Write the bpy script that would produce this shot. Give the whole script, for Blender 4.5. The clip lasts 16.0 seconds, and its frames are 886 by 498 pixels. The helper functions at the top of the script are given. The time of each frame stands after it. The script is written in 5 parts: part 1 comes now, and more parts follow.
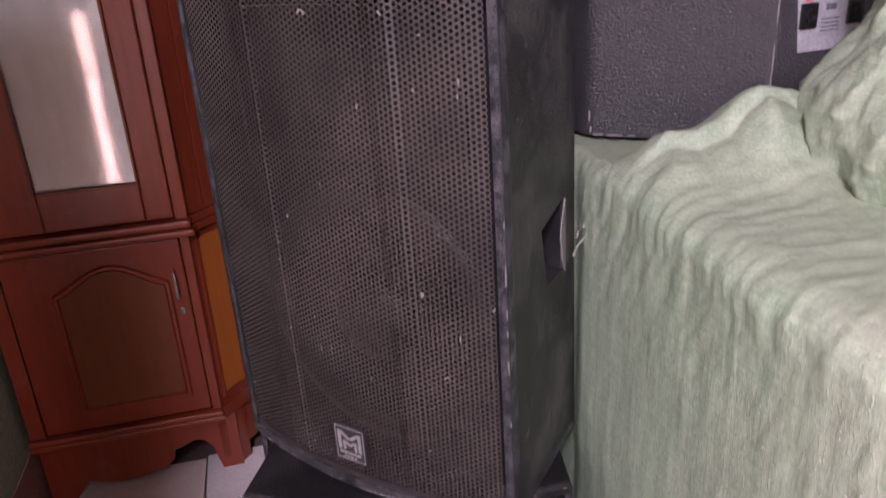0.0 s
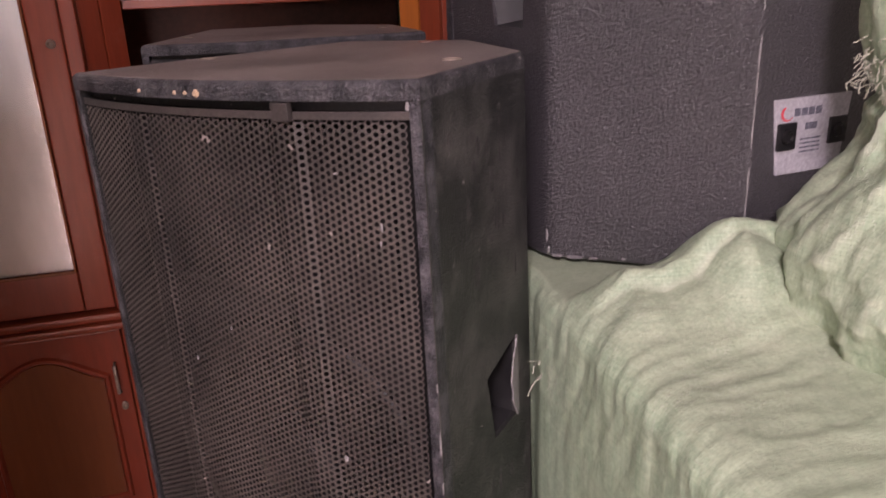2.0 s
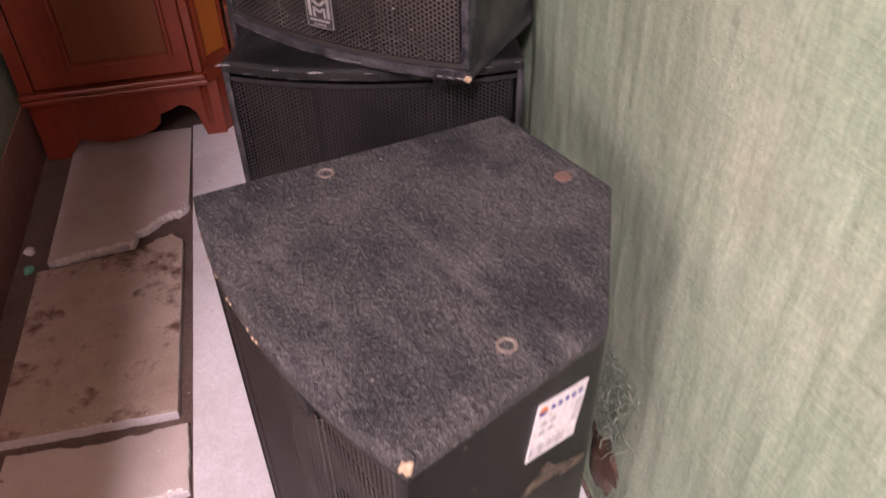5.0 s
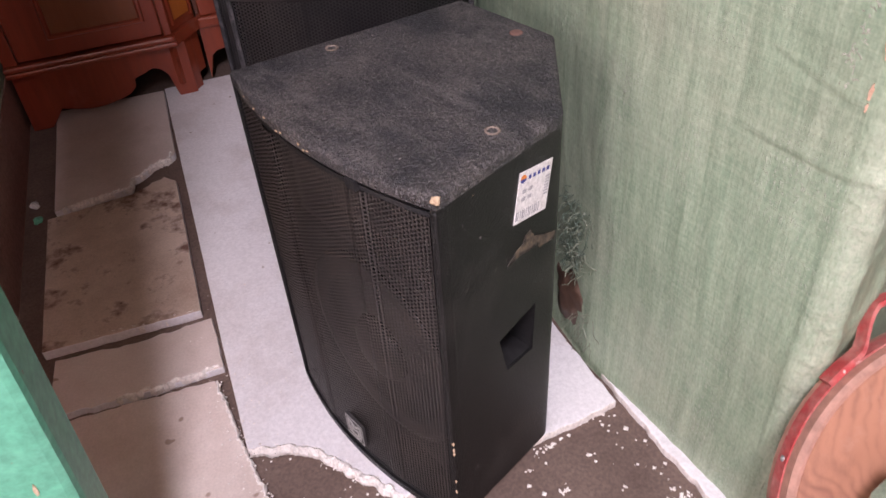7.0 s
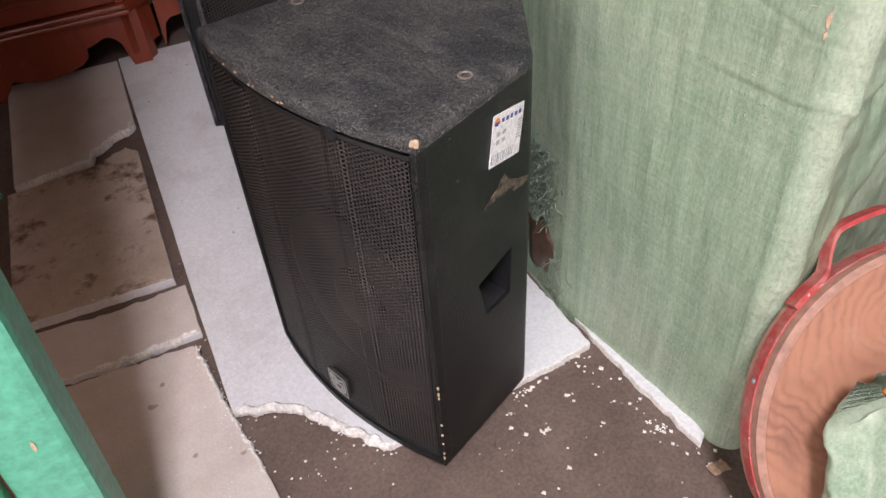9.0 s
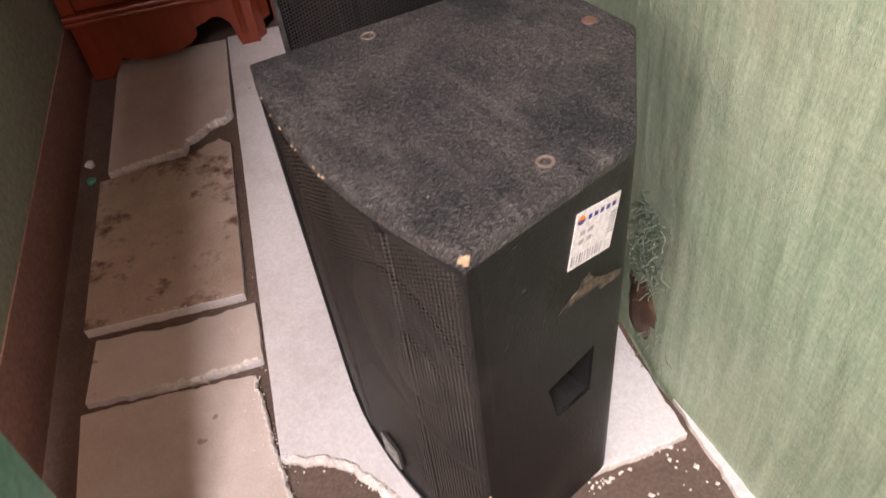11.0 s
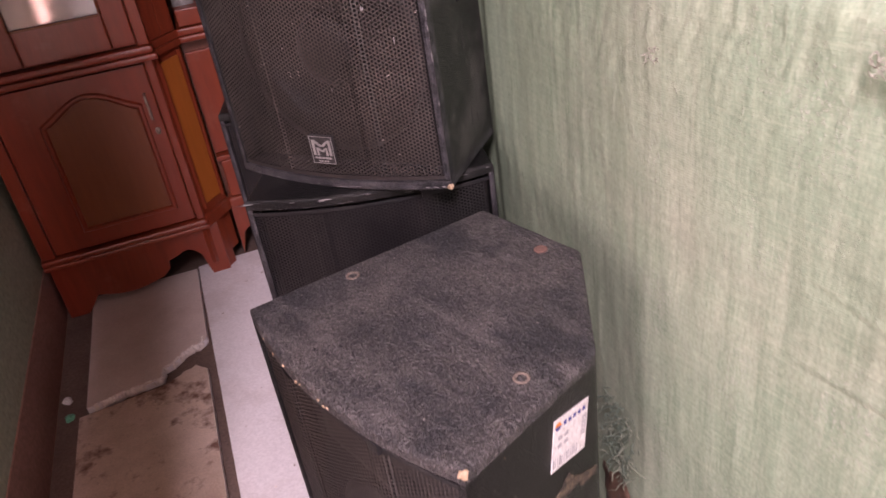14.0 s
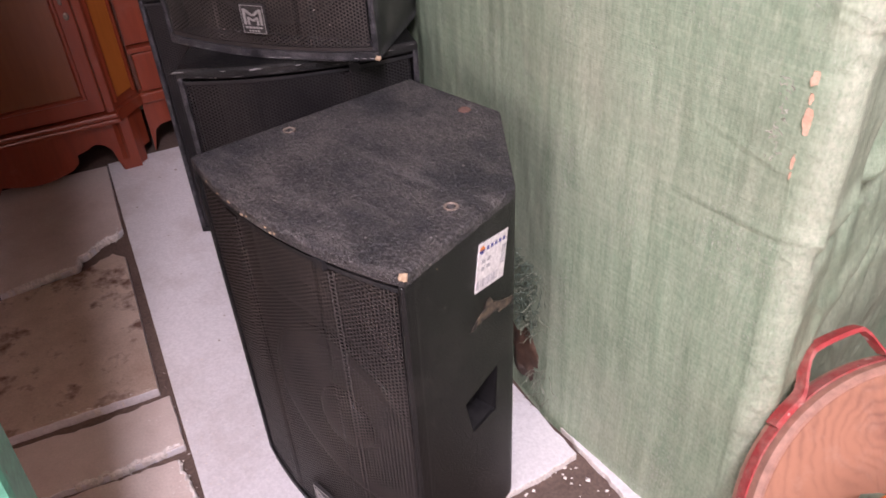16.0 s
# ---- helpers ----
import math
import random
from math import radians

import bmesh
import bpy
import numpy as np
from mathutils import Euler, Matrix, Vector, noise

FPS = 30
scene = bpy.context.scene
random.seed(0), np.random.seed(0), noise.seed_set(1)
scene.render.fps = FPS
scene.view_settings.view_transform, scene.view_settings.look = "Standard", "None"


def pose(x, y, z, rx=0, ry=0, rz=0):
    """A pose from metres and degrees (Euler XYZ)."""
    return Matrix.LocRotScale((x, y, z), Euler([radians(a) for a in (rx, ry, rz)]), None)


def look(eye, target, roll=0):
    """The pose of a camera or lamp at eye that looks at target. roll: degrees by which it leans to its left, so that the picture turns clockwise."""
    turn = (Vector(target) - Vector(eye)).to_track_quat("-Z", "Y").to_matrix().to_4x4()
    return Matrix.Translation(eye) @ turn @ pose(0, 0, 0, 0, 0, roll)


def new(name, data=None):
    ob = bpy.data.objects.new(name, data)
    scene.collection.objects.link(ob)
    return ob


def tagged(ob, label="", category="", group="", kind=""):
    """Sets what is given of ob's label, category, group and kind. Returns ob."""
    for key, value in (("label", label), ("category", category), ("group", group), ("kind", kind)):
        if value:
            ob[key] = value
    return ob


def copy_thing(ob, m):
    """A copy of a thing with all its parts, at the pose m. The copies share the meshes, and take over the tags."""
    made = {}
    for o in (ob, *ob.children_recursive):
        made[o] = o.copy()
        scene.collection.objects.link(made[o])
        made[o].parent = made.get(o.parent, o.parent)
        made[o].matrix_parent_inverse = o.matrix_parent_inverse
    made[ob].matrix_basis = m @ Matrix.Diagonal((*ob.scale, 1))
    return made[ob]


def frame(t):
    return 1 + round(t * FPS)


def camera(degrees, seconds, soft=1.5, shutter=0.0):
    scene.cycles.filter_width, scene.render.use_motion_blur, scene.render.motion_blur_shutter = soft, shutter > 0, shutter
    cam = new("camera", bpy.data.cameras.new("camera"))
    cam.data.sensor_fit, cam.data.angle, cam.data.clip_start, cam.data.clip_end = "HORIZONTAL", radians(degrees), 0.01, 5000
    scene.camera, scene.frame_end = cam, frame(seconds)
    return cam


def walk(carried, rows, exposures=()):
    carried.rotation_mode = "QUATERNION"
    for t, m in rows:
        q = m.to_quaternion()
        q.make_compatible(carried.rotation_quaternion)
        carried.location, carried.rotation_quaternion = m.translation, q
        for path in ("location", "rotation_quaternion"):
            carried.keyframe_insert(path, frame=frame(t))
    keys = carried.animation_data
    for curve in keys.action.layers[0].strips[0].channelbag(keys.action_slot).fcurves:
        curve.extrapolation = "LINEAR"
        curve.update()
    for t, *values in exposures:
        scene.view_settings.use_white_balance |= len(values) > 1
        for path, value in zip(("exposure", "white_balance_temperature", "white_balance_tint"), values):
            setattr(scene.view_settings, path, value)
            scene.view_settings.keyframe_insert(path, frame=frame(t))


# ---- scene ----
cam = camera(60.1, 16.0, shutter=0.5)
PATH = [
    (0, (-0.023, -0.135, 1.456), (0.389, 1.664, 0.684), -3.2),
    (0.5, (0.043, -0.083, 1.496), (0.385, 1.74, 0.748), -2.9),
    (1, (0.076, -0.059, 1.514), (0.439, 1.777, 0.809), -2.3),
    (1.5, (0.084, -0.029, 1.536), (0.555, 1.798, 0.872), -1.6),
    (2, (0.074, -0.005, 1.515), (0.534, 1.824, 0.851), -2.4),
    (2.5, (0.059, -0.01, 1.482), (0.337, 1.83, 0.749), -5.2),
    (3, (0.037, -0.02, 1.433), (0.206, 1.79, 0.599), -5.4),
    (3.5, (0.011, -0.056, 1.386), (0.16, 1.675, 0.395), -5.9),
    (4, (-0.047, -0.135, 1.381), (0.187, 1.543, 0.319), -4.2),
    (4.5, (-0.063, -0.249, 1.324), (0.296, 1.35, 0.177), -0.9),
    (5, (-0.051, -0.36, 1.249), (0.305, 1.141, -0.023), -1.3),
    (7.5, (-0.256, -0.703, 1.245), (0.288, 0.72, -0.05), -4.6),
    (8, (-0.264, -0.711, 1.233), (0.322, 0.685, -0.073), -4.9),
    (10.5, (-0.188, -0.559, 1.242), (0.166, 0.802, -0.18), -5.1),
    (11, (-0.096, -0.484, 1.236), (0.128, 0.91, -0.18), -8.0),
    (11.5, (-0.045, -0.451, 1.251), (0.151, 0.978, -0.135), -9.7),
    (12, (-0.022, -0.409, 1.262), (0.235, 1.052, -0.08), -10.5),
    (12.5, (-0.027, -0.401, 1.284), (0.288, 1.105, 0.005), -9.9),
    (13, (-0.05, -0.449, 1.317), (0.291, 1.144, 0.156), -9.0),
    (13.5, (-0.061, -0.486, 1.329), (0.304, 1.146, 0.232), -9.5),
    (14, (-0.144, -0.549, 1.351), (0.329, 1.091, 0.308), -8.5),
    (14.5, (-0.215, -0.632, 1.337), (0.404, 0.963, 0.301), -6.6),
    (15, (-0.25, -0.667, 1.318), (0.38, 0.88, 0.219), -4.5),
    (15.5, (-0.256, -0.67, 1.314), (0.371, 0.831, 0.15), -3.7),
    (16, (-0.256, -0.68, 1.299), (0.411, 0.781, 0.107), -3.2),
]
EXPOSURES = [(0.0, 0.42, 6400, 43.0), (1.5, 0.49, 7000, 43.0), (2.5, 0.38, 7100, 35.0), (3.5, 0.32, 7100, 37.0), (4.5, 0.50, 7100, 43.0), (8.0, 0.13, 6400, 21.0), (10.5, 0.28, 6900, 12.0), (11.0, 0.36, 7200, 22.0), (11.5, 0.38, 7350, 29.0), (12.5, 0.44, 7100, 43.0), (14.5, 0.46, 6950, 46.0), (16.0, 0.27, 6600, 33.0)]
walk(cam, [(t, look(eye, target, roll)) for t, eye, target, roll in PATH], EXPOSURES)

# ---- world and lamps added for unseen daylight ----
SUN_EL, SUN_AZ = 50.0, 200.0
world = bpy.data.worlds.new("sky")
scene.world = world
world.use_nodes = True
wn = world.node_tree
sky = wn.nodes.new("ShaderNodeTexSky")
sky.sky_type = "NISHITA"
sky.sun_disc = False
sky.sun_elevation = radians(SUN_EL)
sky.sun_rotation = radians(SUN_AZ)
wn.links.new(sky.outputs[0], wn.nodes["Background"].inputs[0])
wn.nodes["Background"].inputs[1].default_value = 0.12


def area_lamp(name, m, sx, sy, watts, colour):
    lamp = bpy.data.lights.new(name, "AREA")
    lamp.shape, lamp.size, lamp.size_y, lamp.energy, lamp.color = "RECTANGLE", sx, sy, watts, colour
    ob = new(name, lamp)
    ob.matrix_world = m
    return ob


# added lamps for daylight of unknown source: overhead, behind the camera, at the side
area_lamp("added_overhead_key", look((-0.47, -1.15, 2.79), (-0.36, -0.30, 0.6)), 0.26, 1.1, 142.0, (0.97, 0.96, 1.0))
area_lamp("added_rear_fill", look((-0.75, -4.02, 1.25), (-0.75, 0.0, 1.05)), 0.9, 2.2, 21.0, (1.0, 0.95, 0.92))
area_lamp("added_side_fill", look((-2.57, -2.1, 1.55), (-1.0, -1.6, 1.2)), 1.9, 1.7, 50.0, (1.0, 0.93, 0.87))


# added pink lamp in a slit, only to give the pane its bright strip
area_lamp("slit_reflection_lamp", look((-0.722, 0.066, 0.80), (-0.55, 1.8, 0.95)), 0.044, 0.80, 1.7, (1.0, 0.64, 0.52))


# ---- materials ----
def material(name):
    m = bpy.data.materials.new(name)
    m.use_nodes = True
    return m, m.node_tree, m.node_tree.nodes["Principled BSDF"]


def tex_noise(nt, scale, detail=4.0, rough=0.55, stretch=None, seed=0.0):
    co = nt.nodes.new("ShaderNodeTexCoord")
    mp = nt.nodes.new("ShaderNodeMapping")
    mp.inputs["Scale"].default_value = stretch or (1, 1, 1)
    mp.inputs["Location"].default_value = (seed, seed * 0.7, seed * 1.3)
    n = nt.nodes.new("ShaderNodeTexNoise")
    n.inputs["Scale"].default_value, n.inputs["Detail"].default_value, n.inputs["Roughness"].default_value = scale, detail, rough
    nt.links.new(co.outputs["Object"], mp.inputs[0])
    nt.links.new(mp.outputs[0], n.inputs["Vector"])
    return n.outputs["Fac"]


def ramp(nt, fac, stops):
    r = nt.nodes.new("ShaderNodeValToRGB")
    els = r.color_ramp.elements
    while len(els) < len(stops):
        els.new(0.5)
    for el, (p, c) in zip(els, stops):
        el.position, el.color = p, (*c, 1) if len(c) == 3 else c
    nt.links.new(fac, r.inputs[0])
    return r.outputs[0]


def mix(nt, fac, a, b, mode="MIX"):
    n = nt.nodes.new("ShaderNodeMix")
    n.data_type, n.blend_type = "RGBA", mode
    for sock, v in ((n.inputs[0], fac), (n.inputs[6], a), (n.inputs[7], b)):
        if isinstance(v, bpy.types.NodeSocket):
            nt.links.new(v, sock)
        elif isinstance(v, (tuple, list)):
            sock.default_value = (*v, 1)
        else:
            sock.default_value = v
    return n.outputs[2]


def bump(nt, bsdf, height, strength, distance=0.002, under=None):
    b = nt.nodes.new("ShaderNodeBump")
    b.inputs["Strength"].default_value, b.inputs["Distance"].default_value = strength, distance
    nt.links.new(height, b.inputs["Height"])
    if under is not None:
        nt.links.new(under, b.inputs["Normal"])
    nt.links.new(b.outputs[0], bsdf.inputs["Normal"])
    return b.outputs[0]


def surface(name, base, dirt, dirt_scale, dirt_at, rough, grain_scale, grain, spots=None, stretch=None, metallic=0.0, spec=0.5, contrast=0.2, lumps=0.15):
    """Paint or board: a base colour, worn or dusty patches, fine grain relief, and optional small specks."""
    m, nt, b = material(name)
    patches = ramp(nt, tex_noise(nt, dirt_scale, 6, 0.65, stretch), [(dirt_at[0], (0, 0, 0)), (dirt_at[1], (1, 1, 1))])
    col = mix(nt, patches, base, dirt)
    fine = tex_noise(nt, grain_scale, 3, 0.6, stretch, 3.1)
    shade = ramp(nt, fine, [(0.3, (1 - contrast,) * 3), (0.7, (1 + contrast,) * 3)])
    col = mix(nt, 1.0, col, shade, "MULTIPLY")
    if spots:
        sp = ramp(nt, tex_noise(nt, spots[1], 2, 0.5, None, 7.7) if len(spots) < 4 else tex_noise(nt, spots[1], 5, 0.65, None, 7.7), [(spots[2], (0, 0, 0)), (spots[2] + (spots[3] if len(spots) > 3 else 0.03), (1, 1, 1))])
        col = mix(nt, sp, col, spots[0])
    nt.links.new(col, b.inputs["Base Color"])
    b.inputs["Roughness"].default_value, b.inputs["Metallic"].default_value = rough, metallic
    b.inputs["Specular IOR Level"].default_value = spec
    n1 = bump(nt, b, fine, grain, 0.002)
    bump(nt, b, tex_noise(nt, dirt_scale * 2.5, 3, 0.6, stretch, 1.7), lumps, 0.004, n1)
    return m


PAINT = surface("black_textured_paint", (0.016, 0.016, 0.018), (0.06, 0.052, 0.05), 7, (0.5, 0.85), 0.5, 260, 0.55, ((0.3, 0.27, 0.24), 95, 0.74))
PAINT_ROUGH = surface("black_speckled_paint", (0.0065, 0.0066, 0.0070), (0.040, 0.037, 0.035), 7, (0.50, 0.82), 0.40, 330, 1.5, ((0.15, 0.135, 0.13), 100, 0.73), contrast=0.45, spec=0.4)
PEBBLE = surface("pebbled_speaker_paint", (0.028, 0.0255, 0.0305), (0.042, 0.038, 0.044), 6, (0.45, 0.8), 0.42, 290, 2.0, ((0.008, 0.008, 0.009), 150, 0.58, 0.10), contrast=0.45, spec=1.0)
# dust on the lids, made paler still for the grazing reflection on them
DUSTY_TOP_SHEEN = surface("dusty_black_top_with_sheen", (0.135, 0.112, 0.103), (0.26, 0.215, 0.195), 6, (0.36, 0.74), 0.42, 400, 1.2, ((0.28, 0.24, 0.22), 70, 0.74), contrast=0.3)
WORN_EDGE = surface("rubbed_edge_paint", (0.018, 0.018, 0.022), (0.120, 0.114, 0.124), 34, (0.45, 0.72), 0.34, 320, 1.7, ((0.42, 0.36, 0.31), 95, 0.74))
# darker grille copy; the stack's shade is put into its colour
GRILLE_SHADED = surface("shaded_black_grille", (0.020, 0.019, 0.021), (0.050, 0.046, 0.046), 5, (0.45, 0.8), 0.34, 320, 0.3)
TONGUE = surface("grey_broken_plastic", (0.25, 0.235, 0.235), (0.16, 0.15, 0.15), 40, (0.4, 0.7), 0.55, 200, 0.2)


def pebbled_top(name):
    """Thick speckle paint on a loudspeaker's lid: crisp little beads, dust in worn patches, dark where it is still whole."""
    m, nt, b = material(name)
    co = nt.nodes.new("ShaderNodeTexCoord")
    warp = nt.nodes.new("ShaderNodeTexNoise")
    warp.inputs["Scale"].default_value, warp.inputs["Detail"].default_value = 120, 2
    nt.links.new(co.outputs["Object"], warp.inputs["Vector"])
    shift = nt.nodes.new("ShaderNodeVectorMath")
    shift.operation = "MULTIPLY_ADD"
    shift.inputs[1].default_value = (0.010, 0.010, 0.010)
    nt.links.new(warp.outputs["Color"], shift.inputs[0])
    nt.links.new(co.outputs["Object"], shift.inputs[2])
    cells = nt.nodes.new("ShaderNodeTexVoronoi")
    cells.inputs["Scale"].default_value = 270
    nt.links.new(shift.outputs[0], cells.inputs["Vector"])
    beads = ramp(nt, cells.outputs["Distance"], [(0.12, (1, 1, 1)), (0.62, (0, 0, 0))])
    lumps = ramp(nt, tex_noise(nt, 150, 3, 0.65, None, 5.0), [(0.42, (0, 0, 0)), (0.58, (1, 1, 1))])
    worn = ramp(nt, tex_noise(nt, 8, 6, 0.66, None, 2.0), [(0.36, (0, 0, 0)), (0.62, (1, 1, 1))])
    smear = ramp(nt, tex_noise(nt, 15, 4, 0.6, (0.6, 1.6, 1), 9.0), [(0.52, (0, 0, 0)), (0.72, (0.6, 0.6, 0.6))])
    whole = mix(nt, beads, (0.027, 0.027, 0.030), (0.098, 0.095, 0.103))
    dusty = mix(nt, beads, (0.084, 0.075, 0.072), (0.232, 0.207, 0.199))
    col = mix(nt, worn, whole, dusty)
    col = mix(nt, smear, col, (0.190, 0.170, 0.165))
    pits = ramp(nt, tex_noise(nt, 130, 4, 0.7, None, 8.0), [(0.56, (0, 0, 0)), (0.66, (0.88, 0.88, 0.88))])
    col = mix(nt, pits, col, (0.014, 0.014, 0.017))
    fleck = ramp(nt, tex_noise(nt, 110, 2, 0.5, None, 7.7), [(0.735, (0, 0, 0)), (0.765, (1, 1, 1))])
    col = mix(nt, fleck, col, (0.30, 0.27, 0.25))
    nt.links.new(col, b.inputs["Base Color"])
    b.inputs["Roughness"].default_value = 0.52
    b.inputs["Specular IOR Level"].default_value = 0.45
    n1 = bump(nt, b, beads, 1.0, 0.0024)
    n1 = bump(nt, b, lumps, 0.75, 0.0022, n1)
    bump(nt, b, tex_noise(nt, 22, 3, 0.6, None, 1.7), 0.5, 0.006, n1)
    return m


CARPET = pebbled_top("worn_pebbled_lid_paint")
PLUG = surface("red_brown_plug", (0.20, 0.105, 0.085), (0.13, 0.075, 0.06), 60, (0.4, 0.7), 0.7, 200, 0.3)
PLUG_PALE = surface("tan_wooden_plug", (0.24, 0.185, 0.15), (0.13, 0.10, 0.085), 70, (0.4, 0.7), 0.7, 200, 0.4)
GRILLE = surface("black_grille", (0.036, 0.031, 0.030), (0.080, 0.064, 0.056), 5, (0.45, 0.8), 0.5, 320, 0.3)
SIDE_DUSTY = surface("dusty_black_side_paint", (0.0170, 0.0180, 0.0172), (0.100, 0.094, 0.089), 9, (0.46, 0.76), 0.38, 330, 1.4, ((0.17, 0.155, 0.15), 100, 0.72), contrast=0.45, lumps=0.4)
# scuffed rim paint, lightened to carry the sheen of the reflecting board edge
RIM_PAINT = surface("scuffed_sheened_rim", (0.022, 0.022, 0.026), (0.11, 0.104, 0.110), 30, (0.42, 0.72), 0.36, 300, 2.2, ((0.30, 0.28, 0.27), 95, 0.73), contrast=0.5)
GRILLE_DUSTY = surface("dusty_brown_grille", (0.039, 0.034, 0.032), (0.106, 0.088, 0.078), 4, (0.40, 0.72), 0.45, 320, 0.3, ((0.3, 0.26, 0.24), 60, 0.74))
BAFFLE = surface("black_baffle", (0.005, 0.005, 0.006), (0.009, 0.009, 0.009), 6, (0.4, 0.8), 0.8, 120, 0.3)
CONE = surface("paper_cone", (0.005, 0.005, 0.0065), (0.009, 0.009, 0.010), 9, (0.4, 0.8), 0.45, 90, 0.2)
CAP = surface("dust_cap", (0.008, 0.008, 0.010), (0.016, 0.015, 0.016), 14, (0.4, 0.8), 0.45, 90, 0.1)
CUP = surface("black_plastic_cup", (0.0075, 0.0073, 0.008), (0.020, 0.019, 0.020), 20, (0.45, 0.75), 0.45, 90, 0.2)
BARE_WOOD = surface("bare_chipped_wood", (0.48, 0.33, 0.21), (0.62, 0.47, 0.33), 40, (0.4, 0.7), 0.8, 200, 0.5)
SILVER = surface("worn_silver_print", (0.50, 0.48, 0.47), (0.28, 0.27, 0.26), 60, (0.4, 0.7), 0.45, 200, 0.1, metallic=0.4)
BADGE = surface("dark_badge", (0.034, 0.031, 0.031), (0.06, 0.056, 0.056), 50, (0.4, 0.7), 0.45, 200, 0.1)
BRASS = surface("dull_metal", (0.42, 0.33, 0.27), (0.22, 0.17, 0.14), 60, (0.4, 0.7), 0.45, 200, 0.2, metallic=0.6)
PAPER = surface("white_paper", (0.80, 0.77, 0.76), (0.66, 0.62, 0.6), 30, (0.5, 0.8), 0.6, 200, 0.05)
PLATE = surface("grey_plate", (0.40, 0.39, 0.42), (0.31, 0.30, 0.32), 30, (0.4, 0.8), 0.5, 200, 0.05)
INK_PALE = surface("faded_grey_ink", (0.36, 0.35, 0.37), (0.55, 0.53, 0.54), 120, (0.45, 0.65), 0.7, 200, 0.0)
SMUDGE = surface("grey_scuffed_paint", (0.050, 0.047, 0.046), (0.020, 0.019, 0.019), 90, (0.42, 0.6), 0.55, 260, 1.0)
WEAR_DARK = surface("faint_scrape", (0.10, 0.093, 0.093), (0.06, 0.057, 0.057), 60, (0.4, 0.7), 0.6, 200, 0.2)
WEAR = surface("pale_worn_edge", (0.30, 0.285, 0.285), (0.17, 0.16, 0.165), 60, (0.4, 0.7), 0.6, 200, 0.2)
INK = surface("grey_ink", (0.10, 0.10, 0.13), (0.3, 0.3, 0.33), 150, (0.5, 0.7), 0.7, 200, 0.0)
BLUE_INK = surface("blue_ink", (0.05, 0.06, 0.25), (0.08, 0.1, 0.3), 150, (0.5, 0.7), 0.7, 200, 0.0)
ORANGE_INK = surface("orange_ink", (0.8, 0.25, 0.05), (0.8, 0.3, 0.1), 150, (0.5, 0.7), 0.7, 200, 0.0)
RED_INK = surface("red_ink", (0.65, 0.06, 0.08), (0.6, 0.1, 0.1), 150, (0.5, 0.7), 0.6, 200, 0.0)
FOAM = surface("white_foam_board", (0.83, 0.805, 0.82), (0.64, 0.585, 0.57), 5, (0.48, 0.80), 0.6, 150, 0.12, ((0.42, 0.35, 0.31), 34, 0.735), contrast=0.09)
FOAM_DIRTY = surface("soiled_foam_board", (0.76, 0.66, 0.61), (0.55, 0.435, 0.375), 4, (0.40, 0.82), 0.7, 200, 0.25, ((0.40, 0.29, 0.23), 18, 0.73), contrast=0.07)
FOAM_STAINED = surface("stained_foam_board", (0.66, 0.53, 0.44), (0.37, 0.255, 0.185), 4.5, (0.42, 0.80), 0.7, 200, 0.3, ((0.17, 0.085, 0.058), 13, 0.535, 0.15), contrast=0.10)
FOAM_TORN = surface("torn_foam", (0.86, 0.81, 0.77), (0.75, 0.66, 0.6), 40, (0.45, 0.8), 0.85, 150, 1.0)
EARTH = surface("brown_cement", (0.125, 0.083, 0.068), (0.20, 0.142, 0.116), 7, (0.32, 0.78), 0.80, 140, 0.6, ((0.055, 0.038, 0.032), 24, 0.69, 0.06), contrast=0.22, lumps=0.3)
PLASTER = surface("green_grey_plaster", (0.36, 0.42, 0.30), (0.43, 0.47, 0.36), 3, (0.3, 0.8), 0.75, 60, 0.5)
PINK = surface("faded_red_skirting_paint", (0.44, 0.245, 0.20), (0.34, 0.18, 0.145), 6, (0.3, 0.8), 0.7, 80, 0.5)
WHITEWASH = surface("whitewash", (0.50, 0.49, 0.46), (0.44, 0.42, 0.39), 3, (0.3, 0.8), 0.85, 60, 0.4)
TEAL = surface("chipped_teal_paint", (0.105, 0.42, 0.275), (0.15, 0.46, 0.32), 8, (0.35, 0.8), 0.42, 70, 0.35, ((0.20, 0.24, 0.17), 42, 0.70))
WOOD_RED = surface("red_varnished_wood", (0.200, 0.030, 0.013), (0.285, 0.060, 0.026), 5, (0.3, 0.8), 0.28, 70, 0.10, ((0.30, 0.105, 0.070), 7, 0.60, 0.22), (1, 1, 0.12), contrast=0.12)
WOOD_DARK = surface("brown_veneer", (0.175, 0.050, 0.019), (0.215, 0.067, 0.025), 5, (0.3, 0.8), 0.24, 70, 0.08, None, (1, 1, 0.12), contrast=0.07)
WOOD_ORANGE = surface("orange_varnished_wood", (0.43, 0.115, 0.020), (0.50, 0.16, 0.035), 6, (0.3, 0.8), 0.28, 70, 0.08, None, (1, 1, 0.1), contrast=0.07)
WOOD_INSIDE = surface("brown_cabinet_lining", (0.115, 0.038, 0.022), (0.155, 0.052, 0.03), 5, (0.3, 0.8), 0.5, 70, 0.1)
PANE_SHEEN = surface("pale_pane_reflection", (0.62, 0.60, 0.57), (0.40, 0.40, 0.38), 5, (0.42, 0.72), 0.8, 40, 0.1, None, (1, 1, 0.3), contrast=0.04)
